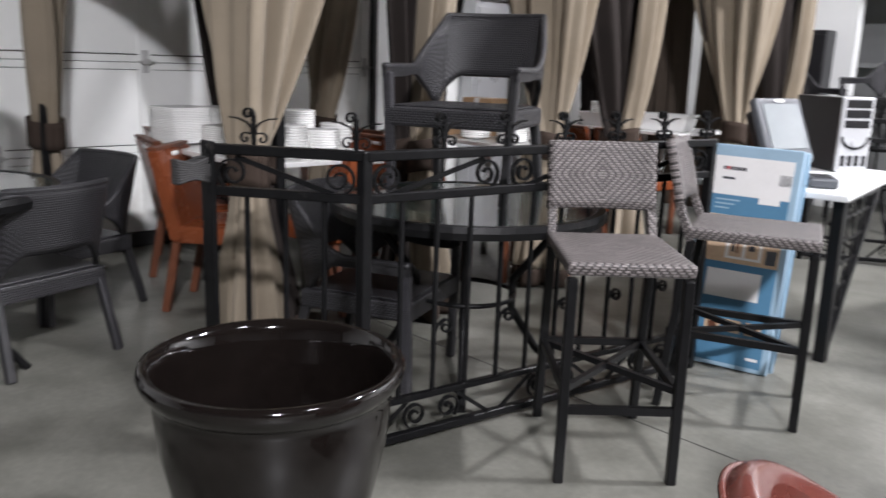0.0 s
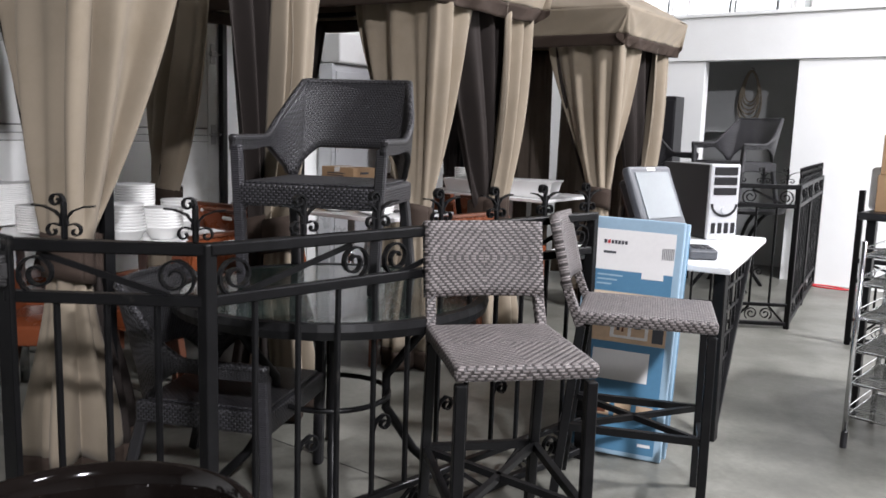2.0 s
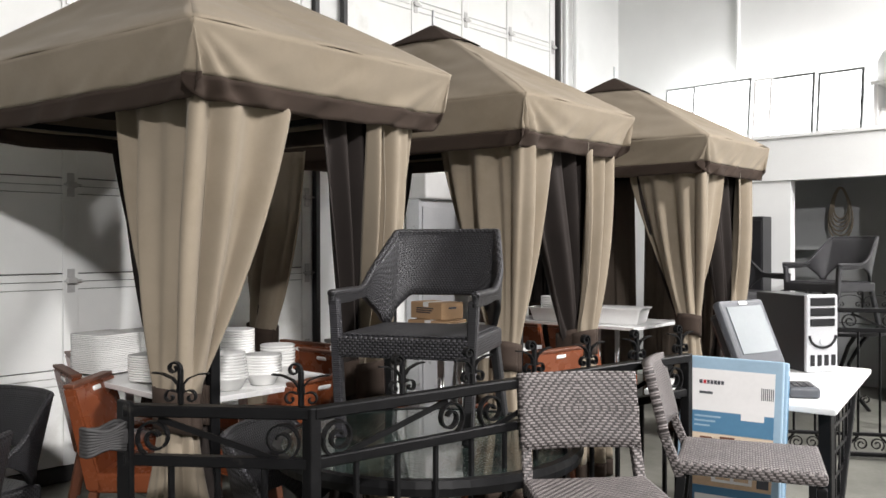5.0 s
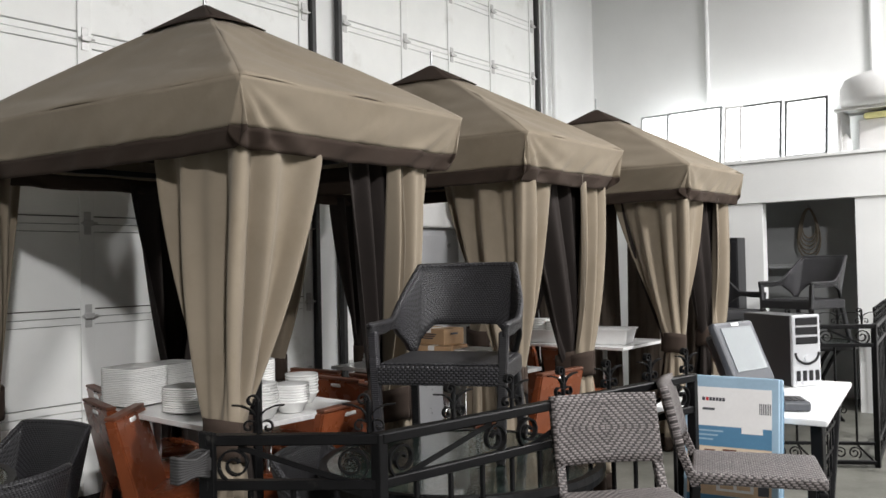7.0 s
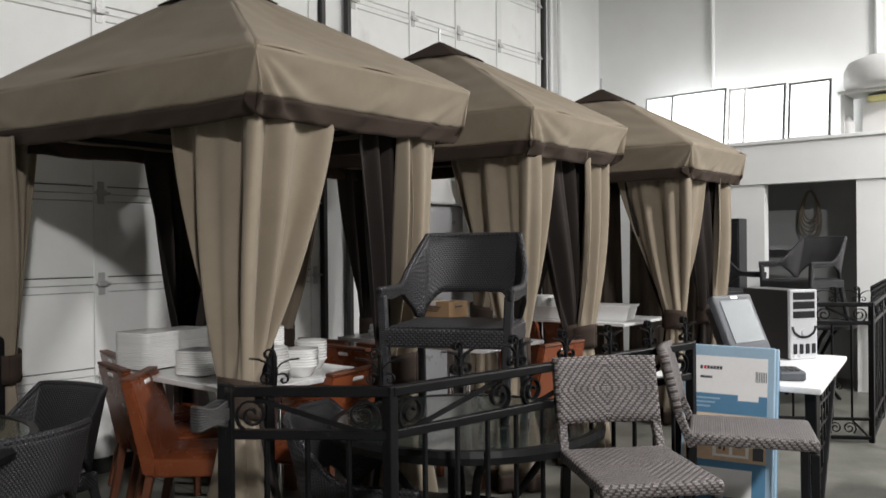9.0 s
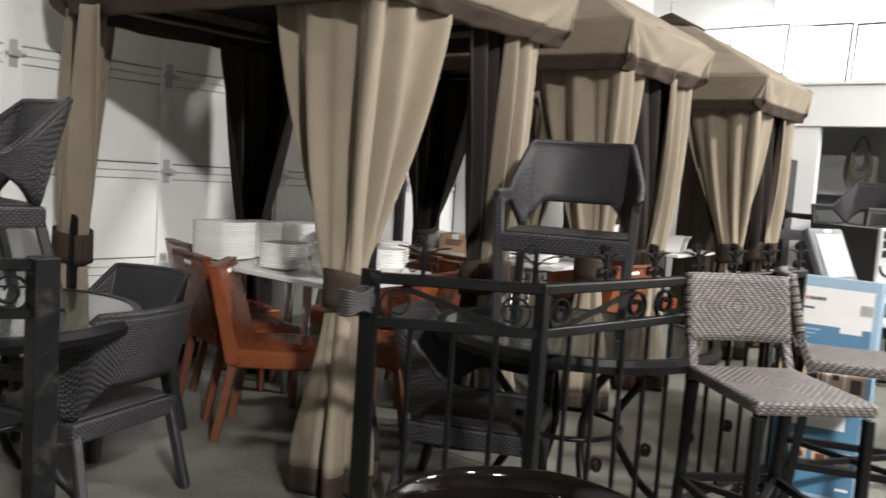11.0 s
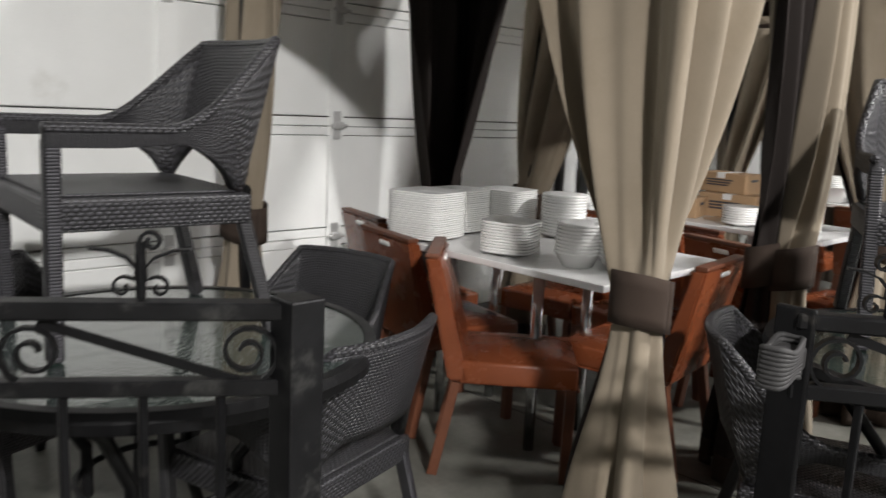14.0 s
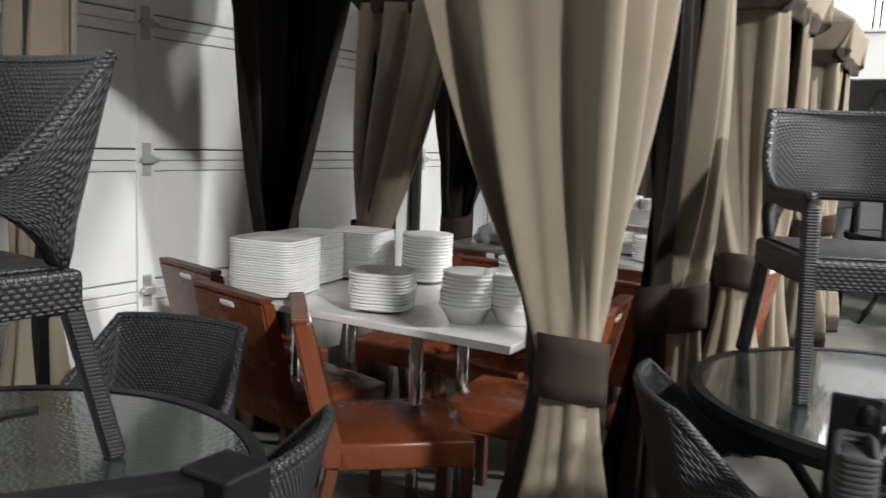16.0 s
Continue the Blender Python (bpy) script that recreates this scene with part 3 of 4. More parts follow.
# ---- chairs ----
def armchair(m, label, group="wicker armchairs"):
    """Woven armchair that faces -y, with a swept one-piece back and arms."""
    c = thing("wicker_armchair", m, label, "armchair", group)
    W, D, SH, AH, H = 0.25, 0.24, 0.362, 0.512, 0.735

    # one shell: from the front of one arm round the back to the front of the other
    def line(u):
        a = (u - 0.5) * 2
        s = abs(a)
        if s < 0.42:
            x = a / 0.42 * (W - 0.045)
            y = D + 0.045 - 0.05 * (s / 0.42) ** 2.2
            k = 1.0
        else:
            t = (s - 0.42) / 0.58
            th = min(1.0, t / 0.28)
            x = math.copysign(W - 0.045 + 0.055 * math.sin(th * math.pi / 2), a)
            y = lerp(D - 0.005, -D, t)
            k = max(0.0, 1 - t / 0.46) ** 2.1
        top = lerp(AH, H, k)
        back = 0.080 * k
        return x, y, top, back, s

    def low(s):
        if s < 0.68:
            return 0.365 + 0.115 * min(1.0, max(0.0, abs(s - 0.455) - 0.022) / 0.15) ** 0.55
        return None

    def shell(u, v):
        x, y, top, back, s = line(u)
        lo = low(s)
        if lo is None:
            lo = lerp(0.48, top - 0.04, smoothstep((s - 0.68) / 0.15))
        z = lerp(lo, top, v)
        lean = max(0.0, (z - 0.42)) / (H - 0.42)
        return Vector((x * (1 + 0.05 * lean), y + back * lean, z))
    sh = part("back_shell", sheet(shell, 96, 8, uvs=lambda u, v: (u * 1.5, v * 0.26)), wicker, c, smooth=True)
    thicken(sh, 0.022)
    rim = [shell(i / 72, 1.0) for i in range(73)]
    part("rim", tube(rim, 0.014, 8), wicker, c, smooth=True, uv=True)
    part("seat", box(-W, W, -D, D, SH - 0.075, SH, 0.012), wicker, c, uv=True)
    part("seat_top", box(-W + 0.02, W - 0.02, -D + 0.02, D - 0.02, SH, SH + 0.008, 0.004), wicker, c, uv=True)
    for sx in (-1, 1):
        part("front_leg", beam((sx * (W - 0.018), -D + 0.018, 0), (sx * (W + 0.006), -D + 0.018, AH - 0.02), 0.036, 0.036, 0.006), wicker_wrap, c, uv=True)
        part("rear_leg", beam((sx * (W - 0.01), D + 0.06, 0), (sx * (W - 0.03), D - 0.03, SH + 0.0), 0.036, 0.036, 0.006), wicker_wrap, c, uv=True)
    return c


def facing(x, y, z, fx, fy):
    """A pose whose -y axis looks along (fx, fy)."""
    return pose(x, y, z, 0, 0, math.degrees(math.atan2(fx, -fy)))


GT = 0.715
armchair(facing(0.42, 0.70, GT, 0.43, -0.9), "dark grey wicker armchair standing on a round glass table")
armchair(facing(-0.99, -1.08, GT, -0.08, -1), "dark grey wicker armchair standing on a round glass table")
armchair(facing(-1.32, -0.35, 0, 0.28, -0.96), "dark grey wicker armchair pushed up to a glass table")
armchair(facing(-0.79, -0.69, 0, -0.96, -0.26), "dark grey wicker armchair at the end of a railing")
armchair(facing(0.28, 0.385, 0, 0.91, 0.41), "dark grey wicker armchair behind a black iron railing")
armchair(facing(-1.62, -1.12, 0, 0.9, 0.3), "dark grey wicker armchair behind a black iron railing")
armchair(facing(0.33, 5.75, 0.717, -0.35, -0.93), "dark wicker armchair stacked on a table near the alcove")
armchair(facing(-0.30, 5.55, 0.62, 0.9, -0.4), "dark wicker armchair stacked on a low table")


def glass_table(x, y, r, label):
    t = thing("round_table", pose(x, y, 0), label, "table", "round glass tables")
    part("tabletop", lathe([(0.01, GT - 0.010), (r - 0.03, GT - 0.010), (r - 0.03, GT - 0.001), (0.01, GT - 0.001)], 64), table_glass, t, "patterned greenish tempered glass")
    part("rim", lathe([(r - 0.03, GT - 0.045), (r, GT - 0.045), (r + 0.006, GT - 0.02), (r, GT + 0.002), (r - 0.028, GT + 0.002), (r - 0.03, GT - 0.045)], 64), black_metal, t, "black metal rim")
    for k in range(4):
        a = math.pi / 4 + k * math.pi / 2
        c, s = math.cos(a), math.sin(a)
        pts = [(c * rr, s * rr, z) for rr, z in ((r - 0.06, GT - 0.04), (r * 0.62, 0.58), (r * 0.36, 0.40), (r * 0.36, 0.28), (r * 0.55, 0.12), (r * 0.78, 0.0))]
        part("leg", tube(pts, 0.017, 8), black_metal, t, smooth=True)
    ring = [(0.38 * r * math.cos(i * 0.2618), 0.38 * r * math.sin(i * 0.2618), 0.34) for i in range(24)]
    part("leg_ring", tube(ring, 0.010, 6, closed=True), black_metal, t, smooth=True)
    return t


glass_table(0.54, 0.60, 0.54, "round patio table with patterned glass top and black legs")
glass_table(-0.86, -1.04, 0.54, "round patio table with patterned glass top and black legs")
glass_table(0.36, 5.70, 0.42, "round patio table with a chair stacked on it")
low = thing("low_table", pose(-0.30, 5.55, 0), "black low metal table under a stacked chair", "table")
part("tabletop", box(-0.33, 0.3, -0.33, 0.33, 0.59, 0.618, 0.006), black_metal, low)
for lx, ly in ((-0.28, -0.28), (0.25, -0.28), (0.25, 0.28), (-0.28, 0.28)):
    part("leg", box(lx - 0.02, lx + 0.02, ly - 0.02, ly + 0.02, 0, 0.59, 0.003), black_metal, low)


def bar_stool(m, label):
    """Counter stool that faces -y."""
    s = thing("bar_stool", m, label, "stool", "wicker bar stools")
    W, D, SH = 0.19, 0.225, 0.70
    b = box(-W, W, -D, D, SH - 0.042, SH, 0.012)
    part("seat", b, wicker_grey, s, uv=True)
    for sx in (-1, 1):
        part("front_leg", beam((sx * (W - 0.015), -D + 0.015, 0), (sx * (W - 0.018), -D + 0.018, SH - 0.05), 0.03, 0.03, 0.003), black_metal, s)
        part("rear_leg", beam((sx * (W - 0.015), D + 0.05, 0), (sx * (W - 0.018), D - 0.018, SH - 0.05), 0.03, 0.03, 0.003), black_metal, s)
        part("back_post", beam((sx * (W - 0.016), D - 0.016, SH - 0.05), (sx * (W - 0.022), D + 0.045, SH + 0.10), 0.03, 0.03, 0.004), wicker_grey, s, uv=True)
        part("side_rail", beam((sx * (W - 0.016), -D + 0.015, 0.30), (sx * (W - 0.016), D + 0.02, 0.30), 0.02, 0.025), black_metal, s)
    part("foot_rail", beam((-W + 0.015, -D + 0.015, 0.24), (W - 0.015, -D + 0.015, 0.24), 0.02, 0.025), black_metal, s)
    part("rear_rail", beam((-W + 0.015, D + 0.03, 0.30), (W - 0.015, D + 0.03, 0.30), 0.02, 0.025), black_metal, s)
    for p, q in (((-W + 0.02, -D + 0.03, 0.30), (W - 0.02, D + 0.01, 0.30)), ((W - 0.02, -D + 0.03, 0.30), (-W + 0.02, D + 0.01, 0.30))):
        part("cross_brace", beam((p[0], p[1], p[2]), (q[0], q[1], q[2]), 0.018, 0.02), black_metal, s)

    def back(u, v):
        x = lerp(-W + 0.004, W - 0.004, u)
        z = lerp(SH + 0.075, SH + 0.30, v)
        return Vector((x, D + 0.03 + 0.055 * v + 0.022 * (1 - (2 * u - 1) ** 2), z))
    bk = part("backrest", sheet(back, 16, 8, uvs=lambda u, v: ((u - 0.5) * 0.38, (v - 0.5) * 0.235)), wicker_grey, s, smooth=True)
    thicken(bk, 0.03)
    return s


bar_stool(facing(1.352, 0.445, 0, 0.735, -0.678), "grey woven counter stool with black metal legs")
bar_stool(facing(1.45, 1.20, 0, 0.93, 0.37), "grey woven counter stool beside a flat blue carton")


def leather_chair(m, label):
    """Parsons chair that faces -y."""
    c = thing("dining_chair", m, label, "chair", "orange leather dining chairs")
    W, D, SH, H = 0.205, 0.21, 0.445, 0.795

    def pad(u, v):
        x, y = lerp(-W, W, u), lerp(-D - 0.02, D - 0.02, v)
        puff = 0.022 * (1 - (2 * u - 1) ** 4) * (1 - (2 * v - 1) ** 4)
        return Vector((x, y, SH - 0.012 + puff))
    b = box(-W, W, -D - 0.02, D - 0.02, SH - 0.095, SH - 0.008, 0.014, 3)
    sheet(lambda u, v: pad(lerp(0.03, 0.97, u), lerp(0.03, 0.97, v)), 12, 12, bm=b)
    part("seat", b, leather, c, smooth=True)
    part("piping", tube([(-W, -D - 0.021, SH - 0.093), (W, -D - 0.021, SH - 0.093), (W + 0.001, D - 0.02, SH - 0.093)], 0.004, 6), leather, c, "stitched leather piping")

    def lean(z):
        return D - 0.02 + 0.11 * max(0.0, (z - 0.36)) / (H - 0.36)
    bb = bmesh.new()
    zs = [0.36, 0.5, 0.62, 0.70, 0.76, H]
    rows = []
    for z in zs:
        y = lean(z)
        th = lerp(0.075, 0.05, (z - 0.36) / (H - 0.36))
        w = W - (0.008 if z > 0.8 else 0)
        rows.append([bb.verts.new(p) for p in ((-w, y - th / 2, z), (w, y - th / 2, z), (w, y + th / 2, z), (-w, y + th / 2, z))])
    for A, B in zip(rows, rows[1:]):
        for k in range(4):
            bb.faces.new((A[k], A[(k + 1) % 4], B[(k + 1) % 4], B[k]))
    bb.faces.new(rows[0][::-1])
    bb.faces.new(rows[-1])
    bmesh.ops.bevel(bb, geom=[e for e in bb.edges], offset=0.008, segments=2, affect="EDGES")
    bk = part("backrest", bb, leather, c)
    # Solid white insert: the brightness seen through the slot is put into its colour.
    part("hand_hole", box(-0.045, 0.045, lean(0.765) - 0.031, lean(0.765) + 0.031, 0.750, 0.778, 0.013, 3), china, bk, "white slot-shaped insert standing for the light seen through the hand hole")
    part("top_rail", box(-W + 0.004, W - 0.004, lean(H) - 0.022, lean(H) + 0.026, H - 0.002, H + 0.014, 0.004), chair_wood, c, "dark wooden top rail")
    for sx in (-1, 1):
        part("front_leg", beam((sx * (W - 0.022), -D + 0.005, 0), (sx * (W - 0.022), -D + 0.002, SH - 0.09), 0.036, 0.036, 0.003), chair_wood, c)
        part("rear_leg", beam((sx * (W - 0.022), D + 0.06, 0), (sx * (W - 0.022), D - 0.01, SH - 0.09), 0.036, 0.036, 0.003), chair_wood, c)
    return c


OL = "orange-brown leather dining chair with dark wooden legs"
leather_chair(facing(-0.87, 0.335, 0, 0.74, 0.67), OL + ", marble table")
leather_chair(facing(-1.36, 0.47, 0, 0.20, 0.98), OL + ", marble table")
leather_chair(facing(-1.83, 0.72, 0, 0.23, 0.97), OL + ", marble table")
leather_chair(facing(-0.635, 0.80, 0, -0.99, -0.13), OL + ", by curtain")
leather_chair(facing(-0.95, 1.30, 0, -0.1, -1), OL + ", by bowls")
leather_chair(facing(-1.42, 1.32, 0, 0.1, -1), OL + ", by plates")
leather_chair(facing(-0.52, 1.62, 0, 0.2, 0.98), OL + ", by cartons")
leather_chair(facing(-1.05, 1.74, 0, 0.0, 1), OL + ", by cartons")
leather_chair(facing(-0.40, 2.40, 0, -1, 0.1), OL + ", by plates")
leather_chair(facing(-0.7, 3.75, 0, 0.1, 1), OL + ", far canopy")
leather_chair(facing(-1.2, 3.75, 0, 0.0, 1), OL + ", far canopy")


def marble_table(x0, x1, y0, y1, label, n=2):
    t = thing("dining_table", pose((x0 + x1) / 2, (y0 + y1) / 2, 0), label, "table", "marble dining tables")
    w, d = (x1 - x0) / 2, (y1 - y0) / 2
    part("tabletop", box(-w, w, -d, d, 0.75, 0.775, 0.004), marble, t, "white veined marble top")
    for lx in (-w + 0.22, w - 0.46):
        for sy in (-1, 1):
            part("leg", tube([(lx, sy * (d - 0.25), 0.0), (lx, sy * (d - 0.25), 0.75)], 0.022, 14), chrome, t, "chrome tube leg", smooth=True)
    return t


marble_table(-1.60, -0.41, 0.215, 1.035, "white marble table covered with stacked crockery")
marble_table(-1.70, -0.42, 1.98, 2.66, "white marble table with crockery and cartons")
marble_table(-1.75, -0.50, 3.95, 4.75, "white marble table with plastic tubs")

# ---- crockery ----
def squircle(a, half, p):
    c, s = math.cos(a), math.sin(a)
    k = (abs(c) ** p + abs(s) ** p) ** (-1 / p)
    return c * k * half, s * k * half


def plate_mesh(half, h, p, seg=32, inner=0.62, lip=0.007):
    b = bmesh.new()
    prof = [(0.45, 0.0), (0.62, 0.002), (0.93, h - lip * 1.25), (0.985, h - lip), (1.0, h - lip * 0.75), (1.0, h - lip * 0.2), (0.985, h), (inner, h * 0.35), (0.05, h * 0.33)]
    rings = []
    for r, z in prof:
        rings.append([b.verts.new((*squircle(2 * math.pi * k / seg, half * r, lerp(2.2, p, r)), z)) for k in range(seg)])
    for A, B in zip(rings, rings[1:]):
        for k in range(seg):
            b.faces.new((A[k], A[(k + 1) % seg], B[(k + 1) % seg], B[k]))
    b.faces.new(rings[0][::-1])
    b.faces.new(rings[-1])
    return finish(b, china, True)


def stack(x, y, z, mesh, n, step, turn, label, kind_name="plate", cat="plates", tilt=0.0, rnd=random.Random(4)):
    s = thing(kind_name + "_stack", pose(x, y, z, 0, 0, turn), label, cat, "crockery stacks")
    for i in range(n):
        o = part(kind_name, mesh, china, s)
        o.matrix_basis = pose(rnd.uniform(-.0015, .0015) + tilt * i * step, rnd.uniform(-.0015, .0015), i * step, 0, 0, rnd.uniform(-1.5, 1.5))
    return s


TZ = 0.776
sq_plate = plate_mesh(0.125, 0.020, 7, lip=0.0078)
sq_mid = plate_mesh(0.107, 0.020, 7, lip=0.0078)
sq_small = plate_mesh(0.10, 0.024, 4, lip=0.0082)
rd_plate = plate_mesh(0.098, 0.026, 2, 36, lip=0.0098)
bowl_m = plate_mesh(0.082, 0.060, 2.3, 36, 0.55, lip=0.0095)
cup_m = plate_mesh(0.070, 0.065, 2.0, 32, 0.6, lip=0.011)
stack(-1.38, 0.345, TZ, sq_plate, 21, 0.0088, 12, "tall stack of white square plates on a marble table")
stack(-1.45, 0.60, TZ, sq_mid, 20, 0.0088, 10, "tall stack of white square plates on a marble table")
stack(-1.37, 0.82, TZ, sq_mid, 20, 0.0088, 8, "tall stack of white square plates on a marble table")
stack(-0.945, 0.37, TZ, sq_small, 11, 0.0105, 20, "low stack of white square plates on a marble table")
stack(-1.12, 0.91, TZ, rd_plate, 14, 0.0125, 0, "tall stack of white round plates on a marble table")
stack(-0.655, 0.40, TZ, bowl_m, 9, 0.0125, 0, "stack of white bowls on a marble table", "bowl", "bowls", 0.12)
stack(-0.525, 0.48, TZ, bowl_m, 9, 0.0125, 10, "leaning stack of white bowls on a marble table", "bowl", "bowls", -0.2)
stack(-0.53, 0.66, TZ, bowl_m, 7, 0.0125, 30, "stack of white wavy bowls on a marble table", "bowl", "bowls")
stack(-0.69, 0.86, TZ, bowl_m, 7, 0.0145, 60, "stack of white wavy bowls on a marble table", "bowl", "bowls")
stack(-0.74, 2.40, TZ, sq_plate, 13, 0.0088, 4, "stack of white plates beside cardboard cartons")
stack(-0.60, 2.14, TZ, rd_plate, 9, 0.0125, 4, "stack of white plates beside cardboard cartons")
stack(-0.90, 2.12, TZ, rd_plate, 7, 0.0125, 4, "stack of white plates on a marble table")


def carton(x, y, z, sx, sy, sz, turn, label, marks=True, mat=cardboard):
    c = thing("carton", pose(x, y, z, 0, 0, turn), label, "box", "cardboard cartons")
    part("body", box(-sx, sx, -sy, sy, 0, sz, 0.004), mat, c)
    part("tape", box(-0.025, 0.025, -sy - 0.001, sy + 0.001, sz - 0.03, sz + 0.001), paper, c, "strip of pale packing tape")
    if marks:
        for k in range(3):
            part("printed_mark", box(lerp(-sx * .6, sx * .1, 0), lerp(-sx * .6, sx * (.3 + .1 * k), 1), -sy - 0.002, -sy, sz * (.35 + .13 * k), sz * (.42 + .13 * k)), ink, c, "dark printed lettering")
        part("hand_slot", box(sx, sx + 0.002, -0.035, 0.035, sz * 0.62, sz * 0.74), ink, c, "dark hand slot")
    return c


carton(-1.12, 2.46, TZ, 0.16, 0.11, 0.13, 8, "brown cardboard carton on a marble table")
carton(-1.18, 2.52, TZ + 0.131, 0.15, 0.10, 0.11, -4, "brown cardboard carton stacked on another")
carton(-1.30, 2.20, TZ, 0.12, 0.10, 0.11, 14, "brown cardboard carton on a marble table")


# ---- iron railings ----
def spiral(cx, cy, r0, r1, a0, turns, n=22):
    """Points of a spiral in the plane of the railing: (along, up)."""
    return [(cx + lerp(r0, r1, i / n) * math.cos(a0 + turns * 6.2832 * i / n), cy + lerp(r0, r1, i / n) * math.sin(a0 + turns * 6.2832 * i / n)) for i in range(n + 1)]


def c_scroll(w, h, flip=1):
    """A leaf-like double scroll: a tall curl on a foot curl."""
    low_curl = spiral(0.34 * w, 0.20 * h, 0.05 * w, 0.24 * w, 2.2, 1.0, 14)
    return [(flip * a, b) for a, b in low_curl] + [(flip * a, b) for a, b in ((0.10 * w, 0.36 * h), (0.08 * w, 0.6 * h), (0.26 * w, 0.82 * h), (0.62 * w, 0.97 * h), (0.95 * w, h))]


def railing_panel(fence, p, q, z0=0.0, zt=0.985, bars=0.132, finials=True, fin_at=None, fin_gap=0.30, thick_bars=0.014, rail_mat=None, slope=1):
    """One straight panel from p to q."""
    p, q = Vector((*p, 0)), Vector((*q, 0))
    d = (q - p)
    n = d.length
    t = d.normalized()
    side = Vector((-t.y, t.x, 0))

    def at(a, z):
        return p + t * a + Vector((0, 0, z))
    zm, zb, zf = zt - 0.145, 0.165, 0.035
    part("top_rail", beam(at(0, zt - 0.016), at(n, zt - 0.016), 0.042, 0.03, 0.004), rail_mat or iron, fence)
    part("middle_rail", beam(at(0, zm), at(n, zm), 0.03, 0.028, 0.003), rail_mat or iron, fence)
    part("lower_rail", beam(at(0, zb), at(n, zb), 0.026, 0.022, 0.003), iron, fence)
    part("bottom_rail", beam(at(0, zf), at(n, zf), 0.03, 0.026, 0.003), iron, fence)
    k = max(2, round(n / bars))
    for i in range(1, k):
        a = n * i / k
        part("baluster", beam(at(a, zb), at(a, zm), thick_bars, thick_bars, 0.002), iron, fence)
        if i % 2 == 0:
            hook = [(0.0, 0.0), (0.012, 0.03), (0.04, 0.045)] + spiral(0.045, 0.02, 0.026, 0.007, 1.57, -1.1, 10)
            part("scroll", ribbon([at(a + x, 0.37 + z) for x, z in hook], side, 0.016, 0.005), iron, fence)
    # scrolls between the two upper rails and between the two lower ones
    zc = (zt - 0.03 + zm) / 2
    step = 0.52
    m = max(1, round(n / step))
    for i in range(m):
        a0, a1 = n * i / m + 0.03, n * (i + 1) / m - 0.03
        for c, f in ((a0 + 0.05, 1), (a1 - 0.05, -1)):
            pts = [(c + f * x, zc + z) for x, z in spiral(0, 0, 0.012, 0.054, 0.3, 1.7, 26)]
            part("scroll", ribbon([at(x, z) for x, z in pts], side, 0.018, 0.006), iron, fence)
        part("diagonal", beam(at(a0 + 0.06, zc + 0.050 * slope), at(a1 - 0.06, zc - 0.050 * slope), 0.006, 0.016), iron, fence)
        zq = (zb + zf) / 2
        for c, f in ((lerp(a0, a1, 0.36), 1), (lerp(a0, a1, 0.64), -1)):
            pts = [(c + f * x, zq + z) for x, z in spiral(0, 0, 0.010, 0.046, 0.3, 1.6, 24)]
            part("scroll", ribbon([at(x, z) for x, z in pts], side, 0.016, 0.006), iron, fence)
        part("diagonal", beam(at(a0, zf + 0.012), at(lerp(a0, a1, 0.3), zb - 0.012), 0.006, 0.014), iron, fence)
        part("diagonal", beam(at(a1, zf + 0.012), at(lerp(a0, a1, 0.7), zb - 0.012), 0.006, 0.014), iron, fence)
    if finials:
        m = max(1, round(n / fin_gap))
        for a in fin_at or [n * (i + 0.5) / m for i in range(m)]:
            f = part("finial", beam(at(a, zt), at(a, zt + 0.092), 0.013, 0.013, 0.002), iron, fence)
            for flip in (1, -1):
                part("curl", ribbon([at(a + x, zt + 0.004 + z) for x, z in c_scroll(0.080, 0.078, flip)], side, 0.014, 0.004), iron, f)
            tip = [(0.0, 0.080)] + spiral(-0.017, 0.094, 0.018, 0.006, 0.0, 1.15, 14)
            part("hooked_tip", ribbon([at(a + x, zt + z) for x, z in tip], side, 0.018, 0.005), iron, f)


def railing(points, label, posts=0.036, first=0.036, last=None, worn=False, finial_at=None, first_depth=None, slopes=None, **kw):
    f = thing("iron_railing", None, label, "railing", "black iron railings")
    for i, (a, b) in enumerate(zip(points, points[1:])):
        railing_panel(f, a, b, fin_at=finial_at[i] if finial_at else None, rail_mat=iron_worn if worn else None, slope=slopes[i] if slopes else 1, **kw)
    for i, (x, y) in enumerate(points):
        w = first if i == 0 else (last or posts) if i == len(points) - 1 else posts
        dp = first_depth if first_depth and i == 0 else w
        part("post", box(x - w / 2, x + w / 2, y - dp / 2, y + dp / 2, 0, 0.992 if w > 0.05 else 0.985, 0.004), iron_worn if worn and w > 0.05 else iron, f)
    return f


r1 = railing([(0.472, -0.482), (0.873, -0.188), (1.13, 1.40)], "black wrought iron railing with scrolls, beside the tall pot", first=0.07, first_depth=0.016, slopes=(1, -1),
             finial_at=((0.15, 0.47), tuple(0.285 + 0.257 * k for k in range(6))))


strap = part("strap_core", box(0.456, 0.502, -0.585, -0.486, 0.884, 0.926, 0.006), duct_tape, r1, "grey woven strap round the end post")
out, sd = Vector((0.13, -0.99, 0)), Vector((0.99, 0.13, 0))
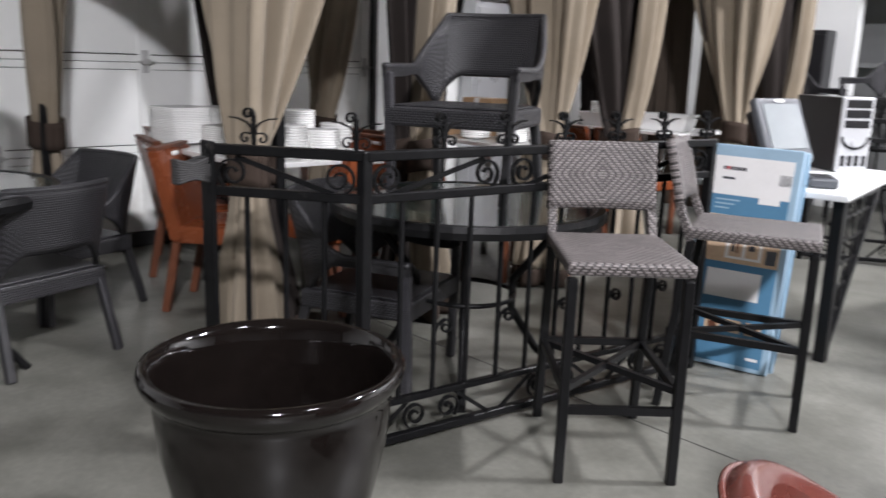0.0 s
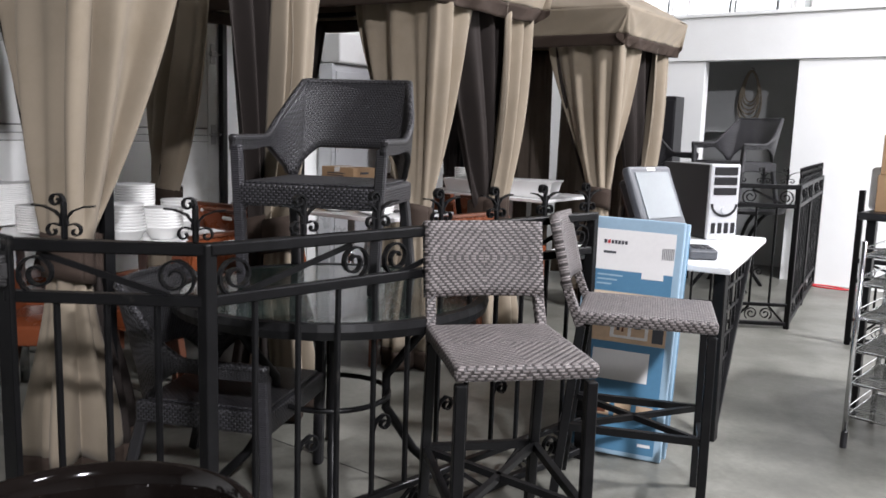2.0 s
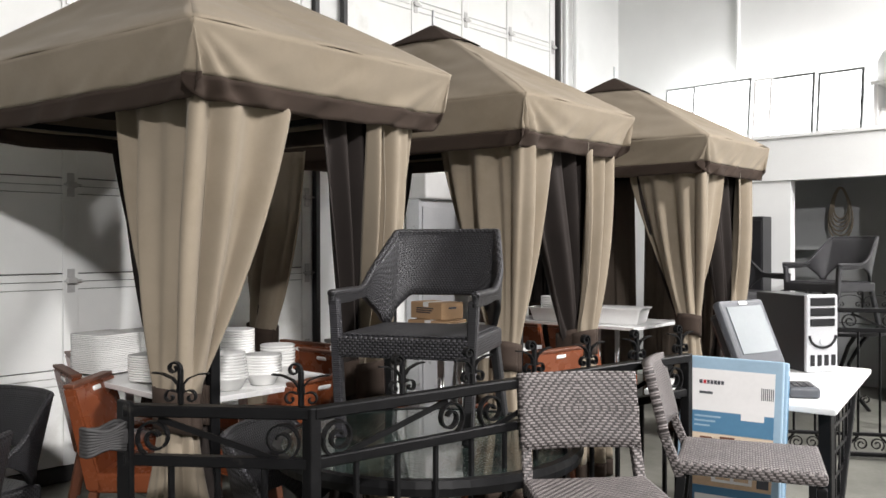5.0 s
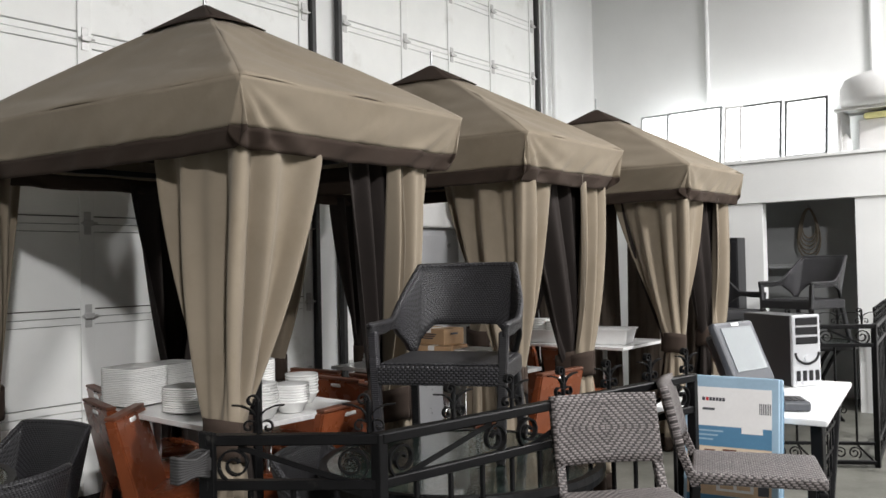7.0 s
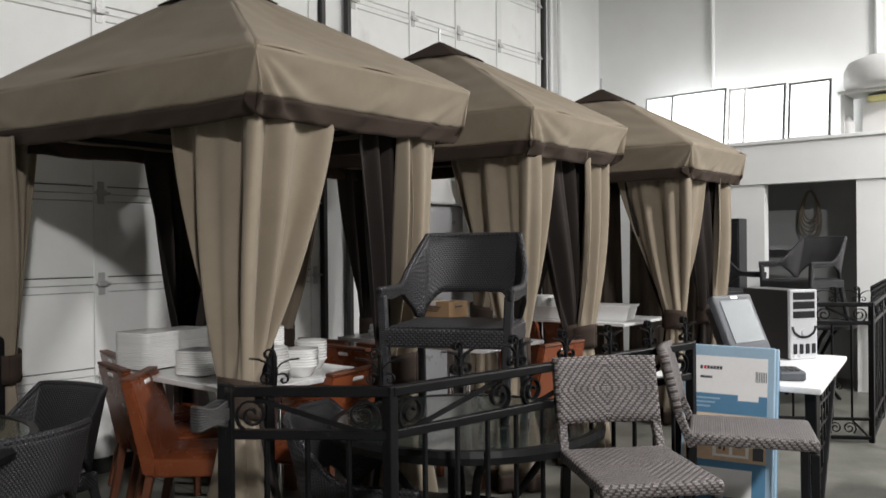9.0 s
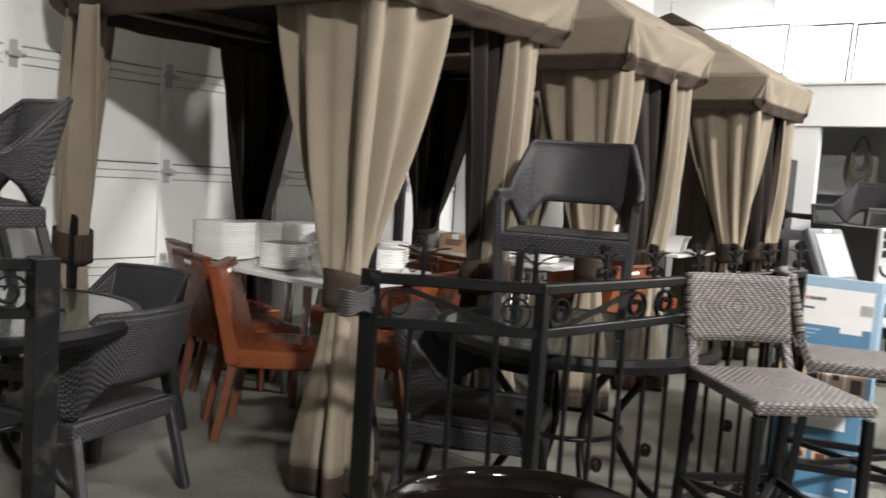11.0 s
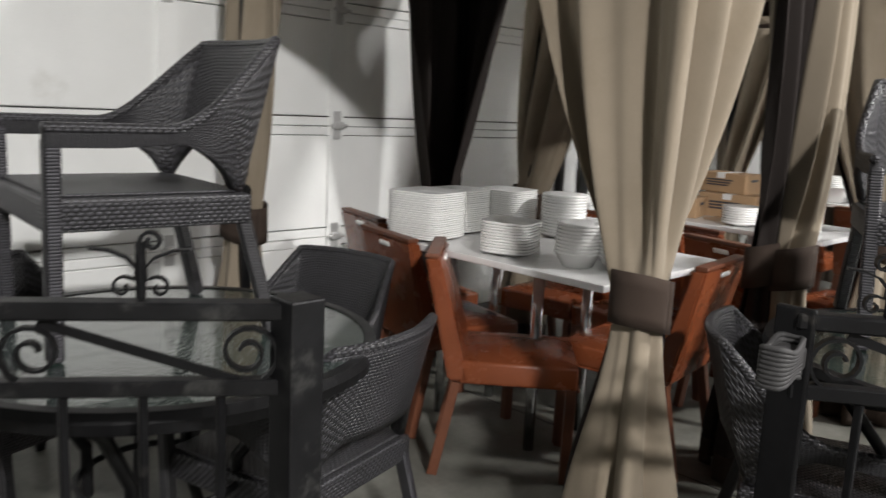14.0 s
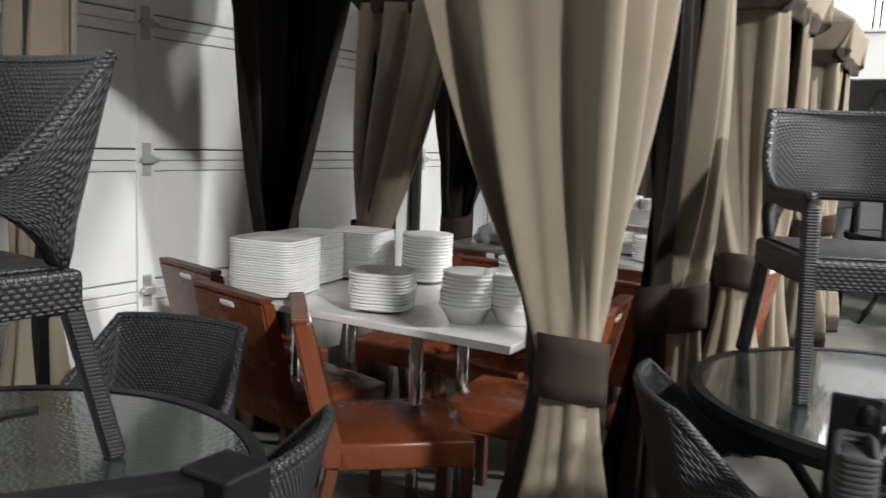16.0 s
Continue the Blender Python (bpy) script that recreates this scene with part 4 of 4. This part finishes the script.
for k in range(9):
    f = k / 4 - 1
    loop = []
    for i in range(32):
        a = i * math.pi / 16
        w = 0.062 + math.copysign(abs(math.cos(a)) ** 0.5, math.cos(a)) * 0.056
        pinch = 0.55 + 0.45 * min(1.0, abs(w - 0.07) / 0.05)
        loop.append(Vector((0.472, -0.482, 0.905 + 0.034 * f * pinch)) + out * w + sd * math.copysign(abs(math.sin(a)) ** 0.5, math.sin(a)) * 0.024)
    part("strand", tube(loop, 0.0055, 6, closed=True), duct_tape, strap, smooth=True)
r2 = railing([(-0.055, -1.176), (-0.33, -1.582), (-1.30, -1.575), (-2.28, -1.57)], "scuffed black wrought iron railing with leaf scrolls", first=0.066, worn=True, slopes=(-1, 1, 1),
             finial_at=((0.245,), (0.09, 0.28, 0.48, 0.68, 0.88), (0.09, 0.29, 0.49, 0.69, 0.89)))
r3 = railing([(0.52, 3.95), (1.19, 4.36), (1.06, 5.3), (0.93, 6.3)], "black wrought iron railing near the partition wall", fin_gap=0.16)
r4 = railing([(1.60, 4.20), (2.5, 4.3)], "low black iron railing piece leaning in the aisle", zt=0.56, finials=False)


# ---- glazed pots ----
def pot(x, y, r, h, label):
    p = thing("planter_pot", pose(x, y, 0), label, "planter", "black glazed pots")
    part("body", lathe([(r * 0.55, 0.0), (r * 0.62, 0.01), (r * 0.74, h * 0.3), (r * 0.86, h * 0.62), (r * 0.90, h * 0.84), (r * 0.89, h * 0.87), (r * 0.93, h * 0.89),
                        (r * 0.98, h * 0.93), (r, h * 0.965), (r * 0.985, h * 0.992), (r * 0.95, h), (r * 0.915, h * 0.99), (r * 0.89, h * 0.955), (r * 0.86, h * 0.9),
                        (r * 0.83, h * 0.7), (r * 0.70, h * 0.35), (r * 0.5, 0.10)], 72), glaze, p, smooth=True)
    part("soil", lathe([(r * 0.02, 0.10), (r * 0.66, 0.10), (r * 0.66, 0.13), (r * 0.02, 0.14)], 40), pot_inside, p, "dark dry soil")
    return p


pot(1.18, -0.70, 0.315, 0.55, "tall glossy black glazed planter pot beside a railing")
pot(0.09, -1.70, 0.315, 0.55, "glossy black glazed planter pot beside a railing")


# ---- computer table by the aisle ----
t = thing("side_table", None, "white laminate table with black lattice trestle", "table")
tb = bmesh.new()
cs = [(1.545, 1.80), (1.36, 2.997), (0.62, 2.90), (0.78, 1.72)]
lo_v = [tb.verts.new((x, y, 0.742)) for x, y in cs]
hi_v = [tb.verts.new((x, y, 0.768)) for x, y in cs]
tb.faces.new(lo_v[::-1])
tb.faces.new(hi_v)
for k in range(4):
    tb.faces.new((lo_v[k], lo_v[(k + 1) % 4], hi_v[(k + 1) % 4], hi_v[k]))
bmesh.ops.bevel(tb, geom=list(tb.edges), offset=0.004, segments=2, affect="EDGES")
part("tabletop", tb, laminate, t, "white laminate top")
for bx in (0.0, -0.62):
    a, b2, c = Vector((1.47 + bx, 1.95, 0)), Vector((1.47 + bx, 1.93, 0.742)), Vector((1.38 + bx, 2.62, 0.742))
    part("leg", beam(a, b2, 0.05, 0.05, 0.004), black_metal, t)
    part("brace", beam(a, c, 0.04, 0.03, 0.004), black_metal, t)
    part("apron", beam(b2 - Vector((0, 0, 0.02)), c - Vector((0, 0, 0.02)), 0.03, 0.03), black_metal, t)
    for k in range(1, 7):
        u = k / 7
        part("lattice_bar", beam(a.lerp(b2, u), a.lerp(c, u), 0.006, 0.012), black_metal, t)
        part("lattice_bar", beam(a.lerp(c, u), b2.lerp(c, u), 0.006, 0.012), black_metal, t)

pc = thing("computer_tower", facing(1.035, 2.83, 0.77, 0.83, -0.55), "black computer tower with silver front", "computer")
part("case", box(-0.085, 0.085, -0.19, 0.19, 0.0, 0.375, 0.005), plastic_black, pc)
part("front_panel", box(-0.089, 0.089, -0.215, -0.19, 0.0, 0.38, 0.008), plastic_silver, pc, "silver plastic front panel")
for z0, z1 in ((0.325, 0.365), (0.275, 0.315), (0.225, 0.262)):
    part("drive_bay", box(-0.07, 0.07, -0.219, -0.214, z0, z1, 0.003), plastic_black, pc, "black drive bay cover")
part("power_button", tube([(0, -0.222, 0.15), (0, -0.214, 0.15)], 0.018, 20), plastic_silver, pc)
part("grille_arc", ribbon([(0.075 * math.cos(a), -0.217, 0.18 - 0.06 * math.sin(a)) for a in [math.pi * k / 14 for k in range(15)]], (0, 1, 0), 0.006, 0.012), plastic_black, pc, "black curved trim")
for k in range(4):
    part("vent_slot", box(-0.07 + 0.04 * k, -0.045 + 0.04 * k, -0.219, -0.214, 0.03, 0.085, 0.003), plastic_black, pc)

mo = thing("touch_monitor", facing(1.08, 2.27, 0.77, 0.97, -0.24), "dark grey touch screen monitor tilted back", "monitor")
tilt = pose(0, 0, 0.055, -24)
part("stand", box(-0.09, 0.09, -0.06, 0.12, 0.0, 0.03, 0.01), plastic_black, mo)
part("neck", beam((0, 0.05, 0.02), (0, 0.055, 0.20), 0.09, 0.05, 0.008), plastic_black, mo)
part("housing", box(-0.165, 0.165, -0.03, 0.02, 0.0, 0.33, 0.018, 3), plastic_grey, mo, m=tilt)
part("rear_shell", box(-0.13, 0.13, 0.018, 0.085, 0.04, 0.29, 0.02, 2), plastic_black, mo, m=tilt)
part("screen", box(-0.13, 0.13, -0.034, -0.029, 0.065, 0.295, 0.002), screen_mat, mo, "pale unlit screen", m=tilt)
part("sticker", box(-0.03, 0.03, -0.033, -0.0295, 0.302, 0.318), paper, mo, "small white sticker", m=tilt)

kb = thing("card_terminal", pose(1.34, 2.02, 0.769, 0, 0, 30), "dark grey keypad terminal on the white table", "keypad")
part("body", box(-0.06, 0.06, -0.09, 0.09, 0.0, 0.045, 0.012, 3), plastic_grey, kb)
for i in range(4):
    for j in range(3):
        part("key", box(-0.04 + 0.028 * j, -0.018 + 0.028 * j, -0.07 + 0.03 * i, -0.048 + 0.03 * i, 0.045, 0.05, 0.002), plastic_black, kb)


# ---- flat cartons leaning on the table ----
def flat_carton(off, label, printed):
    X, up = Vector((0.957, 0.290, 0)), Vector((0.0, 0.17, 0.93)).normalized()
    N = X.cross(up).normalized()
    o = Vector((1.035, 1.45, 0.01)) - N * off + X * off * 0.25
    m = Matrix((X, up, N)).transposed().to_4x4()
    m.translation = o
    c = thing("flat_carton", m, label, "box", "flat cartons")
    W, H, T = 0.385, 0.955, 0.045
    part("body", box(0, W, 0, H, -T, 0, 0.006), box_edge, c)
    if not printed:
        part("end_flap", box(W - 0.002, W + 0.002, 0.05, H - 0.05, -T + 0.006, -0.006), box_blue, c, "blue end flap")
        return c
    z = 0.0

    def patch(name, x0, x1, y0, y1, mat, lab="", lift=0.0):
        part(name, box(x0, x1, y0, y1, z - 0.003, z + lift + 0.002), mat, c, lab)
    patch("blue_print", 0.015, W - 0.03, 0.02, 0.45, box_blue, "blue printed lower half")
    patch("white_print", 0.015, W - 0.03, 0.74, 0.905, paper, "white printed header")
    patch("blue_band", 0.015, W - 0.03, 0.655, 0.738, box_blue, "blue printed band")
    patch("photo_print", 0.015, W - 0.03, 0.452, 0.653, box_photo, "warm printed photo of shelving")
    patch("photo_wall", 0.017, W - 0.032, 0.545, 0.651, box_cream, "cream wall in the printed photo", 0.0005)
    for x0, x1, y0, y1, mt in ((0.085, 0.130, 0.585, 0.640, chair_wood), (0.160, 0.215, 0.595, 0.645, chair_wood), (0.135, 0.285, 0.548, 0.558, paper), (0.135, 0.150, 0.475, 0.548, paper),
                               (0.205, 0.218, 0.475, 0.548, paper), (0.272, 0.285, 0.475, 0.548, paper), (0.135, 0.285, 0.470, 0.480, paper), (0.160, 0.172, 0.500, 0.535, ink),
                               (0.180, 0.188, 0.495, 0.540, chair_wood), (0.230, 0.255, 0.512, 0.535, ink), (0.302, 0.345, 0.465, 0.525, plastic_grey)):
        patch("photo_detail", x0, x1, y0, y1, mt, lift=0.0015)
    patch("heading_mark", 0.072, 0.084, 0.846, 0.861, ink, "small dark printed square", 0.001)
    for k in range(6):
        patch("heading_bar", 0.088 + 0.0135 * k, 0.0985 + 0.0135 * k, 0.846, 0.861, ink if k else red_mat, "dark printed heading", 0.001)
    patch("subheading", 0.074, 0.125, 0.806, 0.816, plastic_grey, "grey printed line", 0.001)
    for k in range(7):
        patch("barcode_bar", 0.306 + 0.007 * k, 0.3095 + 0.007 * k, 0.800, 0.846, plastic_grey, "printed code bar", 0.001)
    patch("white_label", 0.235, 0.32, 0.715, 0.755, paper, "white label", 0.002)
    for k in range(3):
        patch("text_line", 0.06, 0.16 - 0.02 * k, 0.715 - 0.018 * k, 0.722 - 0.018 * k, box_edge, "pale printed line", 0.001)
        patch("small_photo", 0.10 + 0.085 * k, 0.165 + 0.085 * k, 0.155, 0.21, box_photo, "small printed photo", 0.001)
        patch("photo_detail", 0.115 + 0.085 * k, 0.15 + 0.085 * k, 0.165, 0.19, chair_wood, lift=0.002)
    patch("shipping_label", 0.075, 0.30, 0.30, 0.42, paper, "white paper label", 0.001)
    patch("footer", 0.29, 0.34, 0.05, 0.062, paper, "white printed line", 0.001)
    part("tape_strip", box(0.04, 0.07, 0.0, 0.10, 0.001, 0.004), bag_plastic, c, "shiny packing tape")
    return c


flat_carton(0.0, "blue and white flat carton with printed photo, leaning on table", True)
flat_carton(0.058, "pale blue flat carton behind another, leaning on table", False)


# ---- wire rack, cart and cartons ----
def wire_rack(m, W, D, levels, label):
    r = thing("wire_rack", m, label, "rack")
    for x in (0, W):
        for y in (0, D):
            part("post", tube([(x, y, 0.05), (x, y, levels[-1] + 0.06)], 0.012, 10), chrome, r, smooth=True)
            part("foot", tube([(x, y, 0), (x, y, 0.07)], 0.014, 10), plastic_black, r, "black plastic foot")
    for z in levels:
        sh = part("shelf", tube([(0, 0, z), (W, 0, z), (W, D, z), (0, D, z)], 0.006, 6, closed=True), chrome, r, "chrome wire shelf", smooth=True)
        part("edge_wire", tube([(0, 0, z + 0.035), (W, 0, z + 0.035), (W, D, z + 0.035), (0, D, z + 0.035)], 0.004, 6, closed=True), chrome, sh)
        for k in range(1, 16):
            part("wire", tube([(0, D * k / 16, z), (W, D * k / 16, z)], 0.0028, 5), chrome, sh)
        for k in range(1, 5):
            part("wire", tube([(W * k / 5, 0, z + 0.035), (W * k / 5, 0, z), (W * k / 5, D, z), (W * k / 5, D, z + 0.035)], 0.004, 5), chrome, sh)
    return r


wire_rack(pose(1.94, 2.24, 0, 0, 0, -6), 0.75, 0.42, (0.14, 0.28, 0.42, 0.56, 0.70, 0.82), "chrome wire rack with close shelves")
ct = thing("work_cart", pose(1.83, 2.62, 0, 0, 0, -6), "black work table with cartons on it", "table")
part("tabletop", box(0, 1.3, 0.05, 0.75, 0.93, 0.965, 0.006), plastic_black, ct)
for lx, ly in ((0.05, 0.1), (1.25, 0.1), (1.25, 0.7), (0.05, 0.7)):
    part("leg", box(lx - 0.02, lx + 0.02, ly - 0.02, ly + 0.02, 0, 0.93, 0.003), black_metal, ct)
carton(2.07, 2.86, 0.966, 0.17, 0.13, 0.17, -6, "brown cardboard carton on a black work table")
carton(2.07, 2.86, 1.137, 0.165, 0.125, 0.18, -4, "brown cardboard carton stacked on another")
carton(2.45, 2.84, 0.966, 0.17, 0.13, 0.24, -10, "brown cardboard carton on a black work table")
bx = thing("white_tub", pose(1.87, 2.95, 0.966, 0, 0, -6), "white plastic tub beside cardboard cartons", "tub")
part("body", box(-0.02, 0.09, -0.1, 0.12, 0, 0.20, 0.02, 3), tub_white, bx)


# ---- leather tub chairs by the walkway ----
def tub_chair(m, label, R=0.28, rise=1.0):
    c = thing("tub_chair", m, label, "chair", "brown leather tub chairs")
    def top(a):
        return 0.56 * rise + 0.24 * rise * (0.5 + 0.5 * math.cos(a)) ** 1.4

    def outer(u, v):
        a = (u - 0.5) * 2 * math.radians(140)
        r = R * (1 + 0.05 * v)
        return Vector((r * math.sin(a), r * math.cos(a), lerp(0.10, top(a), v)))

    def inner(u, v):
        a = (u - 0.5) * 2 * math.radians(140)
        r = R * (1 + 0.05 * v) - 0.065
        return Vector((r * math.sin(a), r * math.cos(a), lerp(0.40, top(a), v)))

    def crown(u, v):
        a = (u - 0.5) * 2 * math.radians(140)
        r = R * 1.05 - 0.065 * v
        return Vector((r * math.sin(a), r * math.cos(a), top(a) + 0.024 * math.sin(math.pi * v)))
    b = sheet(outer, 44, 10)
    sheet(inner, 44, 10, bm=b)
    sheet(crown, 44, 8, bm=b)
    part("shell", b, brown_leather, c, smooth=True)
    part("piping", tube([outer(i / 44, 1.0) + Vector((0, 0, 0.003)) for i in range(45)], 0.006, 8), brown_leather, c, "raised leather piping", smooth=True)
    part("seat", lathe([(0.01, 0.12), (R - 0.06, 0.12), (R - 0.05, 0.38), (R - 0.08, 0.43), (0.01, 0.445)], 36), brown_leather, c, smooth=True)
    for sx, sy in ((-0.13, -0.13), (0.13, -0.13), (0.13, 0.13), (-0.13, 0.13)):
        part("leg", tube([(sx, sy, 0), (sx, sy, 0.13)], 0.02, 10), chair_wood, c)
    return c


tub_chair(facing(2.50, -0.58, 0, 0.9, 0.4), "glossy brown leather tub chair in the aisle", 0.21, 0.85)
tub_chair(facing(2.72, 0.02, 0, 0.97, 0.1), "glossy brown leather tub chair in the aisle")

# ---- far table: tubs, bags; storage on the ledge ----
def tub(x, y, z, sx, sy, h, turn, label):
    c = thing("bus_tub", pose(x, y, z, 0, 0, turn), label, "tub", "white bus tubs")
    b = bmesh.new()
    rows = [[b.verts.new((sx * k * px, sy * k * py, zz)) for px, py in ((-1, -1), (1, -1), (1, 1), (-1, 1))] for k, zz in ((0.86, 0.0), (0.99, h * 0.93), (1.05, h * 0.93), (1.05, h), (0.97, h), (0.84, 0.012))]
    for A, B in zip(rows, rows[1:]):
        for k in range(4):
            b.faces.new((A[k], A[(k + 1) % 4], B[(k + 1) % 4], B[k]))
    b.faces.new(rows[0][::-1])
    b.faces.new(rows[-1])
    bmesh.ops.bevel(b, geom=list(b.edges), offset=0.008, segments=2, affect="EDGES")
    part("body", b, tub_white, c)
    return c


tub(-0.78, 4.20, TZ, 0.22, 0.15, 0.13, 12, "white plastic bus tub on a marble table")
tub(-1.28, 4.12, TZ, 0.2, 0.15, 0.11, 5, "white plastic bus tub full of bowls")
stack(-1.36, 4.12, TZ + 0.02, bowl_m, 9, 0.0145, 0, "white bowls standing in a tub", "bowl", "bowls")
stack(-1.2, 4.10, TZ + 0.02, bowl_m, 8, 0.0145, 0, "white bowls standing in a tub", "bowl", "bowls")


def bag(x, y, z, s, seed, label):
    b = bmesh.new()
    bmesh.ops.create_icosphere(b, subdivisions=4, radius=1.0)
    for v in b.verts:
        n = noise.noise(v.co * 2.2 + Vector((seed, 0, 0))) * 0.25 + noise.noise(v.co * 6 + Vector((0, seed, 0))) * 0.10
        v.co *= 1 + n
        v.co = Vector((v.co.x * s, v.co.y * s * 0.8, max(-0.45, v.co.z) * s * 0.62 + 0.45 * s * 0.62))
    c = thing("plastic_bag", pose(x, y, z), label, "bag")
    part("body", b, bag_plastic, c, smooth=True)
    return c


bag(-1.32, 2.52, TZ, 0.11, 2, "crumpled clear plastic bag on a marble table")
bag(-1.5, 2.25, TZ, 0.12, 6, "crumpled clear plastic bag on a marble table")
rd = thing("red_carton", pose(-1.62, 5.25, 0), "small red display stand behind the crockery", "stand")
part("body", box(-0.06, 0.06, -0.05, 0.05, 0.92, 1.10, 0.004), red_mat, rd)
part("print", box(-0.045, 0.045, -0.053, -0.05, 1.0, 1.06), ink, rd, "dark printed picture")
part("stand", box(-0.02, 0.02, -0.02, 0.02, 0.0, 0.92), black_metal, rd)

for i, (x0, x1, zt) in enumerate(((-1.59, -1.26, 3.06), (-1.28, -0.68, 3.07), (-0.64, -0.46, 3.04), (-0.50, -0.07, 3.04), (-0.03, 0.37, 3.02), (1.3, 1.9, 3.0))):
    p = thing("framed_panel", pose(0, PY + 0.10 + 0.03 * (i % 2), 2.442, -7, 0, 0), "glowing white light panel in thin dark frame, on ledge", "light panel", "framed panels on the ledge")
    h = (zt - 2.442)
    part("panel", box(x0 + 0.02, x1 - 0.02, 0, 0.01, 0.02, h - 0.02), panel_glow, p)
    for q in (box(x0, x0 + 0.022, -0.008, 0.016, 0, h), box(x1 - 0.022, x1, -0.008, 0.016, 0, h), box(x0 + 0.022, x1 - 0.022, -0.008, 0.016, h - 0.022, h), box(x0 + 0.022, x1 - 0.022, -0.008, 0.016, 0, 0.02)):
        part("frame_bar", q, steel if i != 2 else paper, p, "thin grey metal frame bar")
tk = thing("storage_tank", pose(0.88, PY + 0.28, 2.442), "white rounded plastic tank on the ledge", "tank")
part("body", lathe([(0.02, 0.42), (0.40, 0.42), (0.42, 0.47), (0.42, 0.60), (0.38, 0.68), (0.25, 0.73), (0.02, 0.74)], 40), tub_white, tk, smooth=True)
part("shelf_board", box(-0.44, 0.5, -0.2, 0.2, 0.39, 0.418, 0.004), tub_white, tk, "white shelf board")
part("stored_box", box(-0.25, 0.42, -0.10, 0.17, 0.0, 0.30, 0.01), paper, tk, "white box under the shelf")
for lx in (-0.4, 0.45):
    part("shelf_leg", box(lx - 0.015, lx + 0.015, -0.18, 0.18, 0, 0.39), tub_white, tk)
part("strap", box(-0.2, 0.05, -0.14, 0.1, 0.303, 0.36, 0.02), yellow_mat, tk, "yellow-green folded cloth under the tank")
part("bottle", lathe([(0.03, 0.0), (0.05, 0.01), (0.05, 0.12), (0.02, 0.16), (0.02, 0.18)], 20), tub_white, tk, m=pose(-0.36, -0.1, 0))

cb = thing("black_cabinet", pose(-0.62, PY - 0.24, 0), "tall black cabinet against the partition", "cabinet")
part("body", box(-0.18, 0.22, 0.0, 0.22, 0.0, 1.66, 0.006), plastic_black, cb)
part("door", box(-0.17, 0.21, -0.012, -0.002, 0.06, 1.62, 0.004), plastic_black, cb)
hz = thing("hose_coil", pose(0.02, PY + 0.68, 1.80), "coiled tan hose hanging on the alcove wall", "hose")
for k in range(6):
    ax, az, drop = 0.085 + 0.012 * k, 0.15 + 0.022 * k, -0.02 * k
    part("coil", tube([((ax * (0.75 - 0.25 * math.sin(i * 0.2618))) * math.cos(i * 0.2618), -0.013 * (k % 4), az * math.sin(i * 0.2618) + drop) for i in range(24)], 0.0075, 8, closed=True), rope_mat, hz, smooth=True)
part("hook", beam((0, 0.05, 0.17), (0, -0.06, 0.18), 0.02, 0.02), steel, hz)
ye = thing("yellow_bag", pose(1.75, PY + 0.2, 2.442), "bright yellow folded bag on the ledge", "bag")
part("body", box(-0.25, 0.35, -0.12, 0.12, 0.0, 0.14, 0.05, 3), yellow_mat, ye)
hs = thing("red_hose", None, "thin red hose on the floor by the partition", "hose")
part("coil", tube([(1.05 + 0.18 * math.cos(a * 0.5) + 0.01 * a, 6.2 + 0.10 * math.sin(a * 0.5), 0.012 + 0.002 * a) for a in range(16)], 0.007, 6), red_mat, hs, smooth=True)

# cords hanging by the curtains
for x, y, z0, z1 in ((-0.10, 1.0, 1.9, 1.2), (-0.06, 2.62, 1.9, 1.15), (-0.06, 4.85, 1.9, 1.2)):
    c = thing("tie_cord", None, "thin pale cord hanging inside a canopy", "cord", "hanging cords")
    part("strand", tube([(x - 0.005 * math.sin(k * 0.9), y + 0.006 * math.sin(k * 0.5), lerp(z0 + 0.1, z1, k / 10)) for k in range(11)], 0.0016, 6), cord, c, smooth=True)
